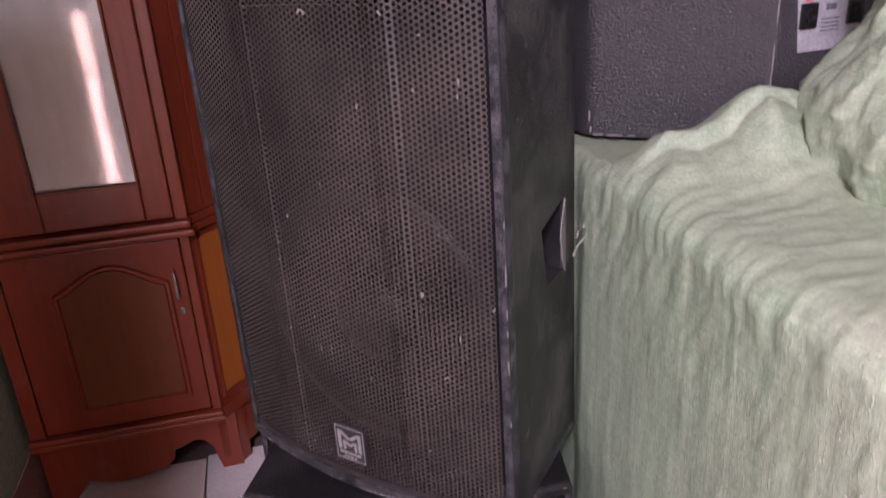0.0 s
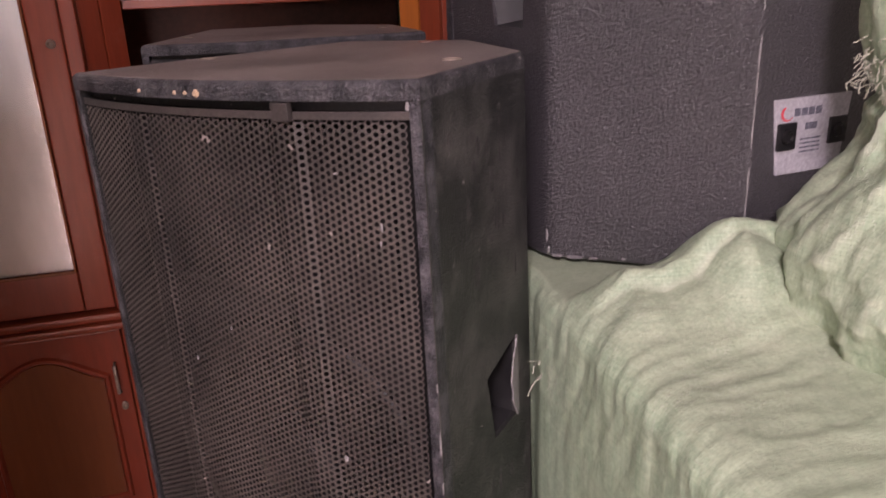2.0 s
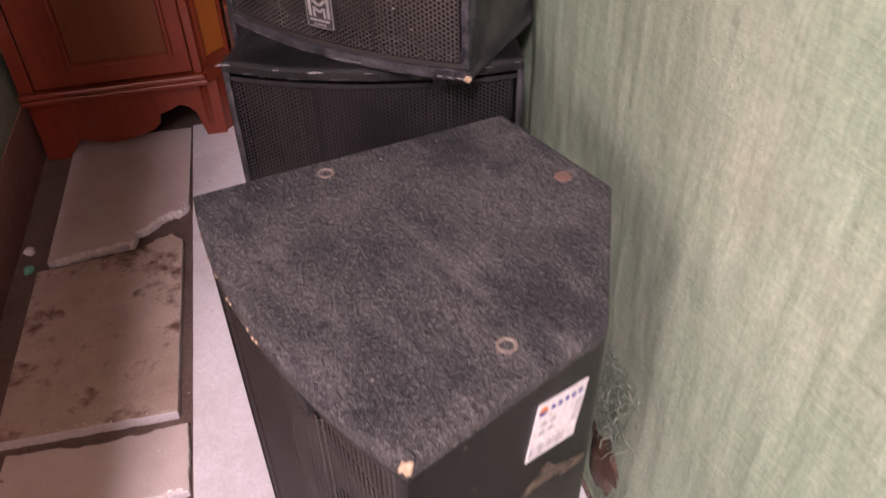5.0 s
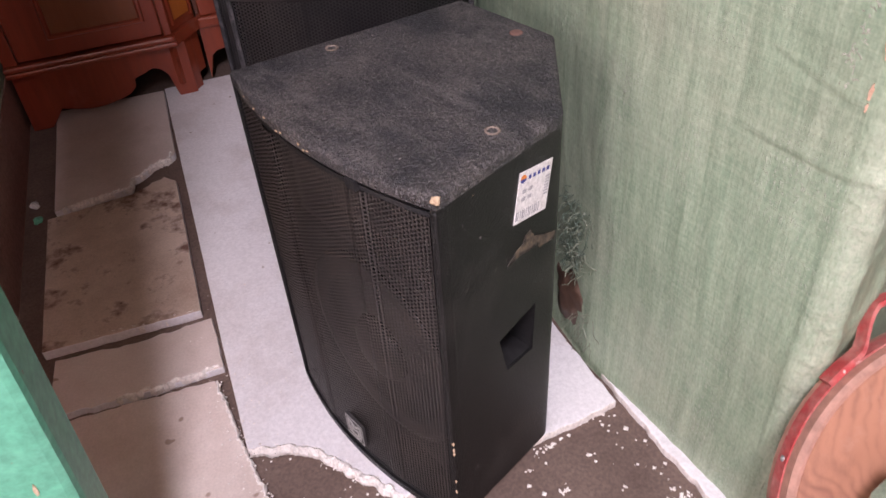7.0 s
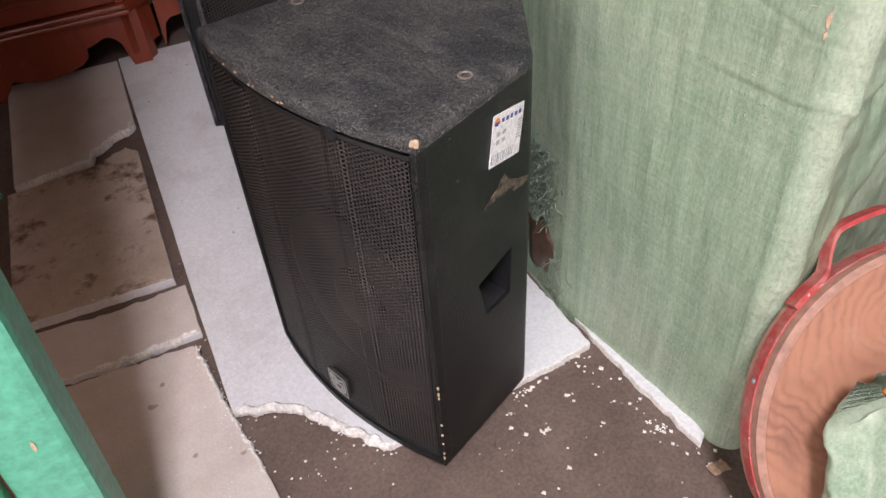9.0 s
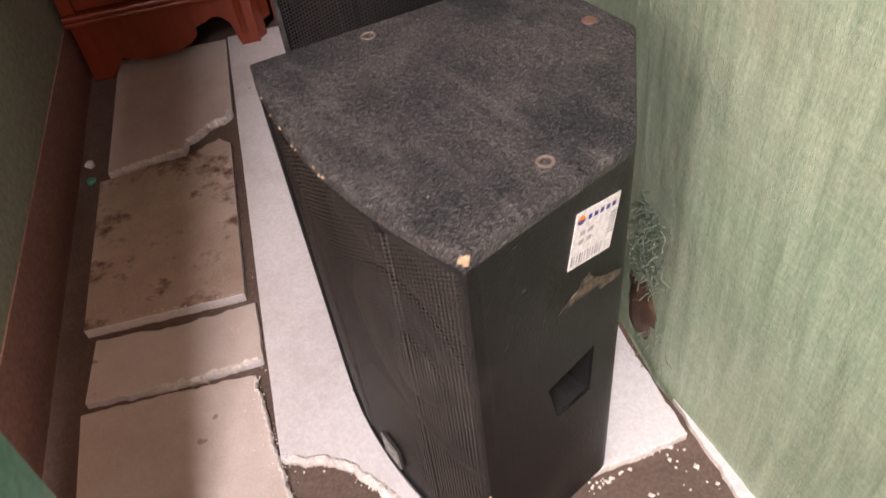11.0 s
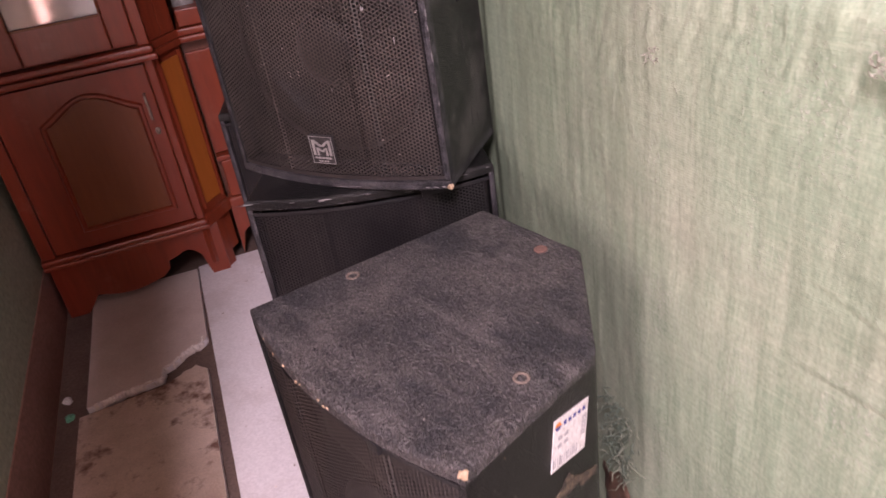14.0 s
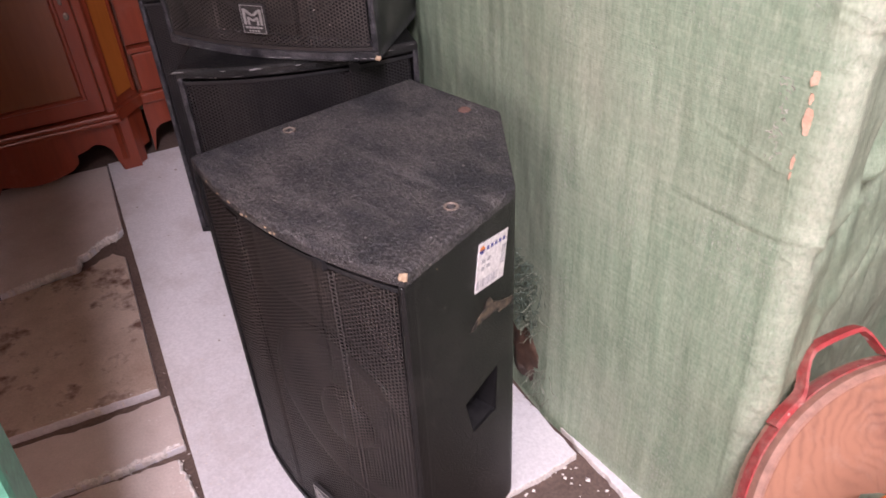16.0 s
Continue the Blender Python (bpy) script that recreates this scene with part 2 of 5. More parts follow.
RED_STRAP = surface("worn_red_plastic", (0.46, 0.055, 0.055), (0.52, 0.26, 0.22), 14, (0.44, 0.70), 0.6, 90, 0.3, ((0.6, 0.45, 0.4), 70, 0.69))
HIDE = surface("brown_packing", (0.105, 0.060, 0.041), (0.165, 0.100, 0.070), 14, (0.4, 0.8), 0.5, 60, 0.4)
CORD = surface("orange_cord", (0.8, 0.2, 0.04), (0.7, 0.25, 0.08), 40, (0.4, 0.8), 0.6, 90, 0.2)
THREAD = surface("green_plastic_thread", (0.105, 0.15, 0.115), (0.20, 0.26, 0.20), 40, (0.4, 0.8), 0.5, 90, 0.1)
THREAD_PALE = surface("dusty_green_thread", (0.24, 0.27, 0.20), (0.34, 0.36, 0.27), 40, (0.4, 0.8), 0.5, 90, 0.1)
CARDBOARD = surface("torn_brown_cardboard", (0.42, 0.27, 0.19), (0.30, 0.18, 0.125), 40, (0.4, 0.7), 0.8, 90, 0.4)
FRAY = surface("pale_plastic_thread", (0.42, 0.42, 0.34), (0.30, 0.32, 0.26), 40, (0.4, 0.8), 0.5, 90, 0.1)


def woven(name, base, pale, dust, corner=None):
    """Woven plastic sacking: flat tapes both ways, folds painted paler for wear and highlights, with dusty patches."""
    m, nt, b = material(name)
    co = nt.nodes.new("ShaderNodeTexCoord")
    height = None
    for axis, amount in (("X", 1900), ("Y", 1900), ("Z", 1700)):
        w = nt.nodes.new("ShaderNodeTexWave")
        w.bands_direction = axis
        w.inputs["Scale"].default_value = amount / 20.0
        w.inputs["Distortion"].default_value, w.inputs["Detail"].default_value = 2.5, 2.0
        w.inputs["Detail Scale"].default_value = 1.0
        nt.links.new(co.outputs["Object"], w.inputs["Vector"])
        height = w.outputs["Fac"] if height is None else mix(nt, 0.5, height, w.outputs["Fac"])
    streak = tex_noise(nt, 250, 3, 0.75, (1, 1, 0.05))
    cross = tex_noise(nt, 250, 3, 0.7, (0.05, 0.05, 1.0), 5.0)
    big = tex_noise(nt, 2.6, 5, 0.6, None, 2.0)
    col = mix(nt, ramp(nt, streak, [(0.38, (0, 0, 0)), (0.72, (0.6, 0.6, 0.6))]), base, pale)
    col = mix(nt, ramp(nt, cross, [(0.44, (0, 0, 0)), (0.72, (0.5, 0.5, 0.5))]), col, pale)
    col = mix(nt, ramp(nt, big, [(0.45, (0, 0, 0)), (0.8, (0.7, 0.7, 0.7))]), col, dust)
    tape = ramp(nt, tex_noise(nt, 230, 2, 0.6, (1, 1, 0.5), 6.0), [(0.32, (0.84, 0.85, 0.84)), (0.7, (1.12, 1.12, 1.12))])
    col = mix(nt, 1.0, col, tape, "MULTIPLY")
    band = ramp(nt, tex_noise(nt, 55, 3, 0.65, (1, 1, 0.04), 14.0), [(0.32, (0.80, 0.85, 0.81)), (0.68, (1.09, 1.08, 1.07))])
    col = mix(nt, 1.0, col, band, "MULTIPLY")
    weft = ramp(nt, tex_noise(nt, 60, 3, 0.6, (0.06, 0.06, 1), 16.0), [(0.34, (0.95, 0.96, 0.95)), (0.66, (1.04, 1.035, 1.03))])
    col = mix(nt, 1.0, col, weft, "MULTIPLY")
    crinkle = None
    for scale, seed, stretch in ((5.5, 11.0, (1, 1, 1.3)), (13.0, 21.0, (1.3, 1.3, 0.8))):
        line = ramp(nt, tex_noise(nt, scale, 2, 0.45, stretch, seed), [(0.455, (0, 0, 0)), (0.495, (1, 1, 1)), (0.535, (0, 0, 0))])
        patch = ramp(nt, tex_noise(nt, scale * 0.5, 2, 0.5, None, seed + 3), [(0.45, (0, 0, 0)), (0.65, (1, 1, 1))])
        line = mix(nt, 1.0, line, patch, "MULTIPLY")
        crinkle = line if crinkle is None else mix(nt, 1.0, crinkle, line, "LIGHTEN")
    col = mix(nt, mix(nt, 1.0, crinkle, (0.16, 0.16, 0.16), "MULTIPLY"), col, pale)
    # glints on loose shiny tapes, painted as pale flecks in patches
    loose = ramp(nt, tex_noise(nt, 330, 2, 0.6, (1, 1, 0.45), 26.0), [(0.57, (0, 0, 0)), (0.66, (1, 1, 1))])
    where = ramp(nt, tex_noise(nt, 7, 4, 0.65, (1, 1, 0.7), 33.0), [(0.48, (0, 0, 0)), (0.64, (0.6, 0.6, 0.6))])
    loose = mix(nt, 1.0, loose, where, "MULTIPLY")
    col = mix(nt, loose, col, (0.62, 0.64, 0.53))
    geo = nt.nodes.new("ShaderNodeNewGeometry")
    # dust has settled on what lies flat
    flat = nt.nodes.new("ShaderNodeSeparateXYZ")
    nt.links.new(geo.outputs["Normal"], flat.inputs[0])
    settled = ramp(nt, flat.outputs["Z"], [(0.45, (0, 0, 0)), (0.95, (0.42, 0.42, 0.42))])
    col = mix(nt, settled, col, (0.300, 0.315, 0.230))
    # raised folds painted paler, for their highlights as well as rubbing
    pale_ridge = ramp(nt, geo.outputs["Pointiness"], [(0.51, (0, 0, 0)), (0.58, (0.55, 0.55, 0.55))])
    col = mix(nt, pale_ridge, col, (0.66, 0.68, 0.56))
    if corner:
        # one upright corner is painted paler: its highlight, with rubbed flecks
        near = nt.nodes.new("ShaderNodeVectorMath")
        near.operation = "MULTIPLY"
        near.inputs[1].default_value = (1, 1, 0)
        nt.links.new(co.outputs["Object"], near.inputs[0])
        far = nt.nodes.new("ShaderNodeVectorMath")
        far.operation = "DISTANCE"
        far.inputs[1].default_value = (*corner, 0)
        nt.links.new(near.outputs[0], far.inputs[0])
        worn = ramp(nt, far.outputs["Value"], [(0.004, (0.42, 0.42, 0.42)), (0.034, (0, 0, 0))])
        flecks = ramp(nt, tex_noise(nt, 190, 4, 0.75, (1, 1, 0.7), 18.0), [(0.36, (0.10, 0.10, 0.10)), (0.58, (1, 1, 1))])
        col = mix(nt, mix(nt, 1.0, worn, flecks, "MULTIPLY"), col, (0.68, 0.69, 0.56))
    nt.links.new(col, b.inputs["Base Color"])
    b.inputs["Roughness"].default_value = 0.48
    b.inputs["Specular IOR Level"].default_value = 0.35
    n1 = bump(nt, b, height, 0.16, 0.0012)
    n2 = bump(nt, b, streak, 0.26, 0.002, n1)
    n2 = bump(nt, b, cross, 0.14, 0.002, n2)
    n2 = bump(nt, b, loose, 0.5, 0.003, n2)
    n2 = bump(nt, b, crinkle, 0.12, 0.004, n2)
    speck = tex_noise(nt, 210, 3, 0.7, (1, 1, 0.6), 4.0)
    n2 = bump(nt, b, speck, 0.35, 0.002, n2)
    bump(nt, b, tex_noise(nt, 9, 3, 0.5, (1, 1, 0.5), 9.0), 0.16, 0.012, n2)
    return m


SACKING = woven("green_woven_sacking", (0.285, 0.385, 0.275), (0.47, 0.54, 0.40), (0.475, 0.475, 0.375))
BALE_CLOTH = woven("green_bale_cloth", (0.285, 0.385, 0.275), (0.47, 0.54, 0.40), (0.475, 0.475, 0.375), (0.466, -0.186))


def end_grain(name):
    """A slice of a trunk: strongly wavering rings round an off-centre heart, worn and stained."""
    m, nt, b = material(name)
    co = nt.nodes.new("ShaderNodeTexCoord")
    bend = nt.nodes.new("ShaderNodeTexNoise")
    bend.inputs["Scale"].default_value, bend.inputs["Detail"].default_value = 7.0, 3.0
    nt.links.new(co.outputs["Object"], bend.inputs["Vector"])
    shift = nt.nodes.new("ShaderNodeVectorMath")
    shift.operation = "MULTIPLY_ADD"
    shift.inputs[1].default_value = (0.14, 0.14, 0.0)
    nt.links.new(bend.outputs["Color"], shift.inputs[0])
    nt.links.new(co.outputs["Object"], shift.inputs[2])
    mp = nt.nodes.new("ShaderNodeMapping")
    mp.inputs["Location"].default_value = (-0.055, -0.24, 0)
    nt.links.new(shift.outputs[0], mp.inputs[0])
    w = nt.nodes.new("ShaderNodeTexWave")
    w.wave_type, w.rings_direction = "RINGS", "Z"
    w.inputs["Scale"].default_value, w.inputs["Distortion"].default_value, w.inputs["Detail"].default_value = 17, 5.0, 4.0
    w.inputs["Detail Scale"].default_value, w.inputs["Detail Roughness"].default_value = 0.8, 0.6
    nt.links.new(mp.outputs[0], w.inputs["Vector"])
    rings = ramp(nt, w.outputs["Fac"], [(0.0, (0.32, 0.142, 0.094)), (0.35, (0.41, 0.186, 0.117)), (1.0, (0.46, 0.215, 0.135))])
    show = ramp(nt, tex_noise(nt, 5, 5, 0.65, (1, 1.3, 1), 2.0), [(0.42, (0.15, 0.15, 0.15)), (0.62, (1, 1, 1))])
    col = mix(nt, show, (0.46, 0.215, 0.132), rings)
    knife = ramp(nt, tex_noise(nt, 60, 3, 0.6, (1, 0.06, 1), 8.0), [(0.58, (0, 0, 0)), (0.72, (0.35, 0.35, 0.35))])
    col = mix(nt, knife, col, (0.28, 0.125, 0.088))
    smear = ramp(nt, tex_noise(nt, 5, 6, 0.68, (1.6, 0.8, 1), 4.0), [(0.52, (0, 0, 0)), (0.72, (0.7, 0.7, 0.7))])
    col = mix(nt, smear, col, (0.21, 0.095, 0.072))
    bloom = ramp(nt, tex_noise(nt, 12, 5, 0.7, None, 12.0), [(0.54, (0, 0, 0)), (0.74, (0.5, 0.5, 0.5))])
    col = mix(nt, bloom, col, (0.52, 0.31, 0.23))
    nt.links.new(col, b.inputs["Base Color"])
    b.inputs["Roughness"].default_value = 0.6
    bump(nt, b, w.outputs["Fac"], 0.10, 0.001)
    return m


RINGS = end_grain("round_of_wood")
BOARD_EDGE = surface("board_edge_wood", (0.47, 0.25, 0.185), (0.36, 0.19, 0.15), 8, (0.4, 0.8), 0.6, 60, 0.3)


def glass_material():
    m, nt, b = material("window_glass")
    b.inputs["Base Color"].default_value = (0.95, 0.97, 0.96, 1)
    b.inputs["Transmission Weight"].default_value = 1.0
    b.inputs["Roughness"].default_value = 0.06
    b.inputs["IOR"].default_value = 1.5
    return m


GLASS = glass_material()


# ---- mesh helpers ----
def link(name, me, mat, parent=None, label="", smooth=False):
    ob = new(name, me)
    me.materials.append(mat)
    if smooth:
        for p in me.polygons:
            p.use_smooth = True
    if parent is not None:
        ob.parent = parent
    if label:
        tagged(ob, label)
    return ob


def part(name, bm, mat, parent=None, label="", smooth=False):
    me = bpy.data.meshes.new(name)
    bmesh.ops.recalc_face_normals(bm, faces=bm.faces)
    bm.to_mesh(me)
    bm.free()
    return link(name, me, mat, parent, label, smooth)


def raw(name, verts, faces, mat, parent=None, label="", smooth=False):
    me = bpy.data.meshes.new(name)
    me.from_pydata([tuple(v) for v in verts], [], faces)
    me.update()
    return link(name, me, mat, parent, label, smooth)


def soften(bm, width, segments=2):
    edges = [e for e in bm.edges if len(e.link_faces) == 2 and e.calc_face_angle(0) > 0.5]
    if width > 0:
        bmesh.ops.bevel(bm, geom=edges, offset=width, segments=segments, profile=0.6, affect="EDGES", clamp_overlap=True)


def box(x0, x1, y0, y1, z0, z1, bevel=0.0, bm=None):
    bm = bm or bmesh.new()
    r = bmesh.ops.create_cube(bm, size=1, matrix=Matrix.LocRotScale(((x0 + x1) / 2, (y0 + y1) / 2, (z0 + z1) / 2), None, (x1 - x0, y1 - y0, z1 - z0)))
    if bevel:
        bmesh.ops.bevel(bm, geom=list({e for v in r["verts"] for e in v.link_edges}), offset=bevel, segments=2, profile=0.6, affect="EDGES", clamp_overlap=True)
    return bm


def prism(outline, z0, z1, bevel=0.0):
    """An upright prism on a plan outline."""
    bm = bmesh.new()
    low = [bm.verts.new((x, y, z0)) for x, y in outline]
    top = [bm.verts.new((x, y, z1)) for x, y in outline]
    n = len(outline)
    bm.faces.new(low[::-1])
    bm.faces.new(top)
    for i in range(n):
        bm.faces.new((low[i], low[(i + 1) % n], top[(i + 1) % n], top[i]))
    bmesh.ops.recalc_face_normals(bm, faces=bm.faces)
    soften(bm, bevel)
    return bm


def slab(outline, y0, y1, bevel=0.0):
    """A plate with an outline in x and z, from y0 to y1."""
    bm = prism([(x, z) for x, z in outline], y0, y1, bevel)
    for v in bm.verts:
        v.co = (v.co.x, v.co.z, v.co.y)
    return bm


def tube(points, radius, sides=6):
    """A round cord along points."""
    verts, faces = [], []
    pts = [Vector(p) for p in points]
    for i, p in enumerate(pts):
        way = (pts[min(i + 1, len(pts) - 1)] - pts[max(i - 1, 0)]).normalized()
        a = way.orthogonal().normalized()
        b = way.cross(a)
        for k in range(sides):
            t = math.tau * k / sides
            verts.append(p + radius * (math.cos(t) * a + math.sin(t) * b))
        if i:
            s, r = len(verts) - 2 * sides, len(verts) - sides
            for k in range(sides):
                j = (k + 1) % sides
                faces.append((s + k, s + j, r + j, r + k))
    faces.append(tuple(range(sides))[::-1])
    faces.append(tuple(range(len(verts) - sides, len(verts))))
    return verts, faces


def lathe(profile, sides=40):
    """Rings (radius, height) turned round the z axis, closed at the ends."""
    bm = bmesh.new()
    rings = [[bm.verts.new((r * math.cos(math.tau * k / sides), r * math.sin(math.tau * k / sides), h)) for k in range(sides)] for r, h in profile]
    for a, b in zip(rings, rings[1:]):
        for k in range(sides):
            j = (k + 1) % sides
            bm.faces.new((a[k], a[j], b[j], b[k]))
    bm.faces.new(rings[0][::-1])
    bm.faces.new(rings[-1])
    return bm


def empty(name, m, label, category, group=""):
    ob = new(name)
    ob.empty_display_size = 0.05
    ob.matrix_world = m
    return tagged(ob, label, category, group)


def fbm(x, y, z, octaves=3):
    return noise.fractal(Vector((x, y, z)), 1.0, 2.0, octaves)


def ridge(x, y, z):
    """Sharp-crested folds between 0 and 1."""
    return 1.0 - min(1.0, abs(noise.noise(Vector((x, y, z)))) * 2.2)


# ---- setting ----
def structure(name, bm, mat, label, category):
    return tagged(part(name, bm, mat), label, category, kind="structure")


structure("floor", box(-2.74, 2.4, -4.5, 2.45, -0.12, 0.0), EARTH, "bare brown cement floor with dusty stains", "floor")
WALL_X = -0.765
structure("wall_west", box(WALL_X - 0.12, WALL_X, 0.30, 2.33, 0, 2.8), PLASTER, "green-grey plastered wall, rough and faded", "wall")
structure("baseboard", box(WALL_X, WALL_X + 0.004, 0.30, 2.33, 0, 0.19), PINK, "faded brick-red painted skirting band on the wall", "skirting")
structure("wall_return", box(WALL_X - 0.12, WALL_X - 0.06, 0.074, 0.30, 0, 2.8), PLASTER, "set-back stretch of green plastered wall", "wall")
structure("wall_north", box(-1.0, 2.4, 2.33, 2.45, 0, 2.8), PLASTER, "green-grey plastered back wall behind the cabinet", "wall")
# unseen side wall, assumed, to close the room
structure("wall_east", box(2.28, 2.4, -4.1, 2.33, 0, 2.8), WHITEWASH, "plain whitewashed side wall, unseen and assumed", "wall")
# the slit near the corner is added, for the lamp that the pane reflects
bm = box(-2.62, -0.747, -0.02, 0.072, 0, 2.8)
box(-0.697, -0.66, -0.02, 0.072, 0, 2.8, bm=bm)
box(-0.747, -0.697, -0.02, 0.072, 0, 0.35, bm=bm)
box(-0.747, -0.697, -0.02, 0.072, 1.22, 2.8, bm=bm)
# stubs across the slit break up its reflection
for z, x0, x1 in ((0.93, -0.747, -0.722), (0.72, -0.716, -0.697), (0.60, -0.747, -0.729)):
    box(x0, x1, 0.0675, 0.0715, z, z + 0.035, bm=bm)
structure("wall_partition", bm, PLASTER, "plastered partition beside the doorway, with an added slit for a lamp", "wall")
# unseen walls, assumed, with openings left for the added lamps
bm = box(-2.74, -2.62, -4.1, -3.1, 0, 2.8)
box(-2.74, -2.62, -1.1, 0.075, 0, 2.8, bm=bm)
box(-2.74, -2.62, -3.1, -1.1, 0, 0.65, bm=bm)
box(-2.74, -2.62, -3.1, -1.1, 2.45, 2.8, bm=bm)
structure("wall_unseen_side", bm, WHITEWASH, "unseen whitewashed wall, assumed, with an opening for the side lamp", "wall")
bm = box(-2.74, -1.5, -4.2, -4.1, 0, 2.8)
box(-0.5, 2.4, -4.2, -4.1, 0, 2.8, bm=bm)
box(-1.5, -0.5, -4.2, -4.1, 2.4, 2.8, bm=bm)
structure("wall_unseen_rear", bm, WHITEWASH, "unseen whitewashed wall, assumed, with an opening for the rear lamp", "wall")
# unseen ceiling, assumed; the overhead lamp hangs just under it
structure("ceiling", box(-2.74, 2.4, -4.2, 2.45, 2.8, 2.9), WHITEWASH, "plain whitewashed ceiling, unseen and assumed", "ceiling")


def door_frame():
    root = empty("door_frame", pose(-0.483, -0.045, 0, 0, 2.5, 0), "chipped teal-painted wooden door frame at the passage", "door frame")
    part("jamb", box(-0.082, 0.0, -0.035, 0.055, 0, 2.2, 0.012), TEAL, root)
    part("casing", box(-0.215, -0.087, -0.045, 0.05, 0, 2.2, 0.006), TEAL, root)
    part("stop", box(-0.087, -0.082, -0.02, 0.045, 0, 2.2), WOOD_INSIDE, root, "dark gap between the boards")
    for k, (z, w, h) in enumerate(((0.42, 0.004, 0.015), (0.55, 0.003, 0.012), (0.71, 0.005, 0.006), (0.60, 0.003, 0.004))):
        v = [(-0.002 - 0.02 * k + w * math.cos(a) * (0.7 + 0.5 * noise.noise(Vector((a, k, 0)))), -0.0365, z + h * math.sin(a) * (0.7 + 0.5 * noise.noise(Vector((k, a, 1))))) for a in [math.tau * i / 9 for i in range(9)]]
        v = [(min(x - 0.014, -0.014), y, z) for x, y, z in v]
        n = len(v)
        raw("paint_chip", v + [(x, -0.034, z) for x, y, z in v], [tuple(range(n))] + [(i, (i + 1) % n, n + (i + 1) % n, n + i) for i in range(n)], BARE_WOOD, root)
    return root


door_frame()


def wall_hole():
    """A broken socket hole: ragged rim, and a black disc for its shade."""
    root = empty("wall_hole", pose(WALL_X, 1.435, 0.546), "dark ragged hole knocked in the green wall", "hole")
    n = 14
    v = []
    for ring, (r, x) in enumerate(((0.038, 0.0015), (0.031, 0.005), (0.026, 0.0018))):
        for k in range(n):
            a = math.tau * k / n
            s = r * (1 + 0.35 * noise.noise(Vector((math.cos(a) * 2, math.sin(a) * 2, 3))))
            v.append((x, s * math.cos(a), s * math.sin(a) * 0.85))
    f = [(i * n + k, i * n + (k + 1) % n, (i + 1) * n + (k + 1) % n, (i + 1) * n + k) for i in range(2) for k in range(n)]
    raw("rim", v, f, EARTH, root)
    raw("shade_disc", v[2 * n:] + [(0.001, 0, 0)], [(k, (k + 1) % n, n) for k in range(n)], BAFFLE, root)


wall_hole()


# ---- loudspeakers ----
W, H, T = 0.472, 0.705, 0.018
FR, MR, BR, BL, FL = (0.0, 0.0), (-0.022, 0.247), (-0.189, 0.416), (-0.403, 0.417), (-0.472, 0.0)


EDGE = 0.0115


def rounded(a, p, b, r, n=4):
    """The corner p between a and b, rounded by about r."""
    a, p, b = Vector(a), Vector(p), Vector(b)
    s, e = p + (a - p).normalized() * r, p + (b - p).normalized() * r
    return [tuple((1 - t) ** 2 * s + 2 * t * (1 - t) * p + t * t * e) for t in [k / n for k in range(n + 1)]]


BACK = rounded(FR, MR, BR, 0.013) + rounded(MR, BR, BL, 0.006, 3) + rounded(BR, BL, FL, 0.008, 3)
BR_EDGE = Vector(BR).lerp(Vector(MR).lerp(Vector(BL), 0.5), 0.010)


def bow(u, lift=0.0):
    """How far the front swells towards the listener at u."""
    s = (2 * u + W) / W
    return -0.036 * (1 - s * s) + lift


def grille_mesh():
    """A perforated steel sheet: a staggered field of six-sided holes, bent to the bow of the front."""
    pitch, hole = 0.0070, 0.00245
    step = pitch * 0.8660254
    verts, faces, seen = [], [], {}

    def vert(u, z, key=None):
        if key is not None and key in seen:
            return seen[key]
        fold = 0.0
        for c in (-0.340, -0.132):
            fold += 0.0036 * max(0.0, min(1.0, 2.2 - abs(u - c) / 0.009))
        verts.append((u, bow(u, 0.006) - fold, z))
        if key is not None:
            seen[key] = len(verts) - 1
        return len(verts) - 1

    u0, u1, z0, z1 = -W + EDGE + 0.001, -EDGE - 0.001, T + 0.008, H - T - 0.0165
    big = pitch / math.sqrt(3)
    for c in range(int((u1 - u0) / step)):
        for r in range(int((z1 - z0) / pitch)):
            cu = u0 + step * (c + 0.5)
            cz = z0 + pitch * (r + 0.5 + 0.5 * (c % 2)) - pitch * 0.25
            outer, inner = [], []
            for k in range(6):
                a = math.radians(60 * k)
                ou, oz = cu + big * math.cos(a), min(max(cz + big * math.sin(a), z0), z1)
                outer.append(vert(ou, oz, (round(ou * 4000), round(oz * 4000))))
                inner.append(vert(cu + hole * math.cos(a), cz + hole * math.sin(a)))
            for k in range(6):
                j = (k + 1) % 6
                faces.append((outer[k], outer[j], inner[j], inner[k]))
    return verts, faces


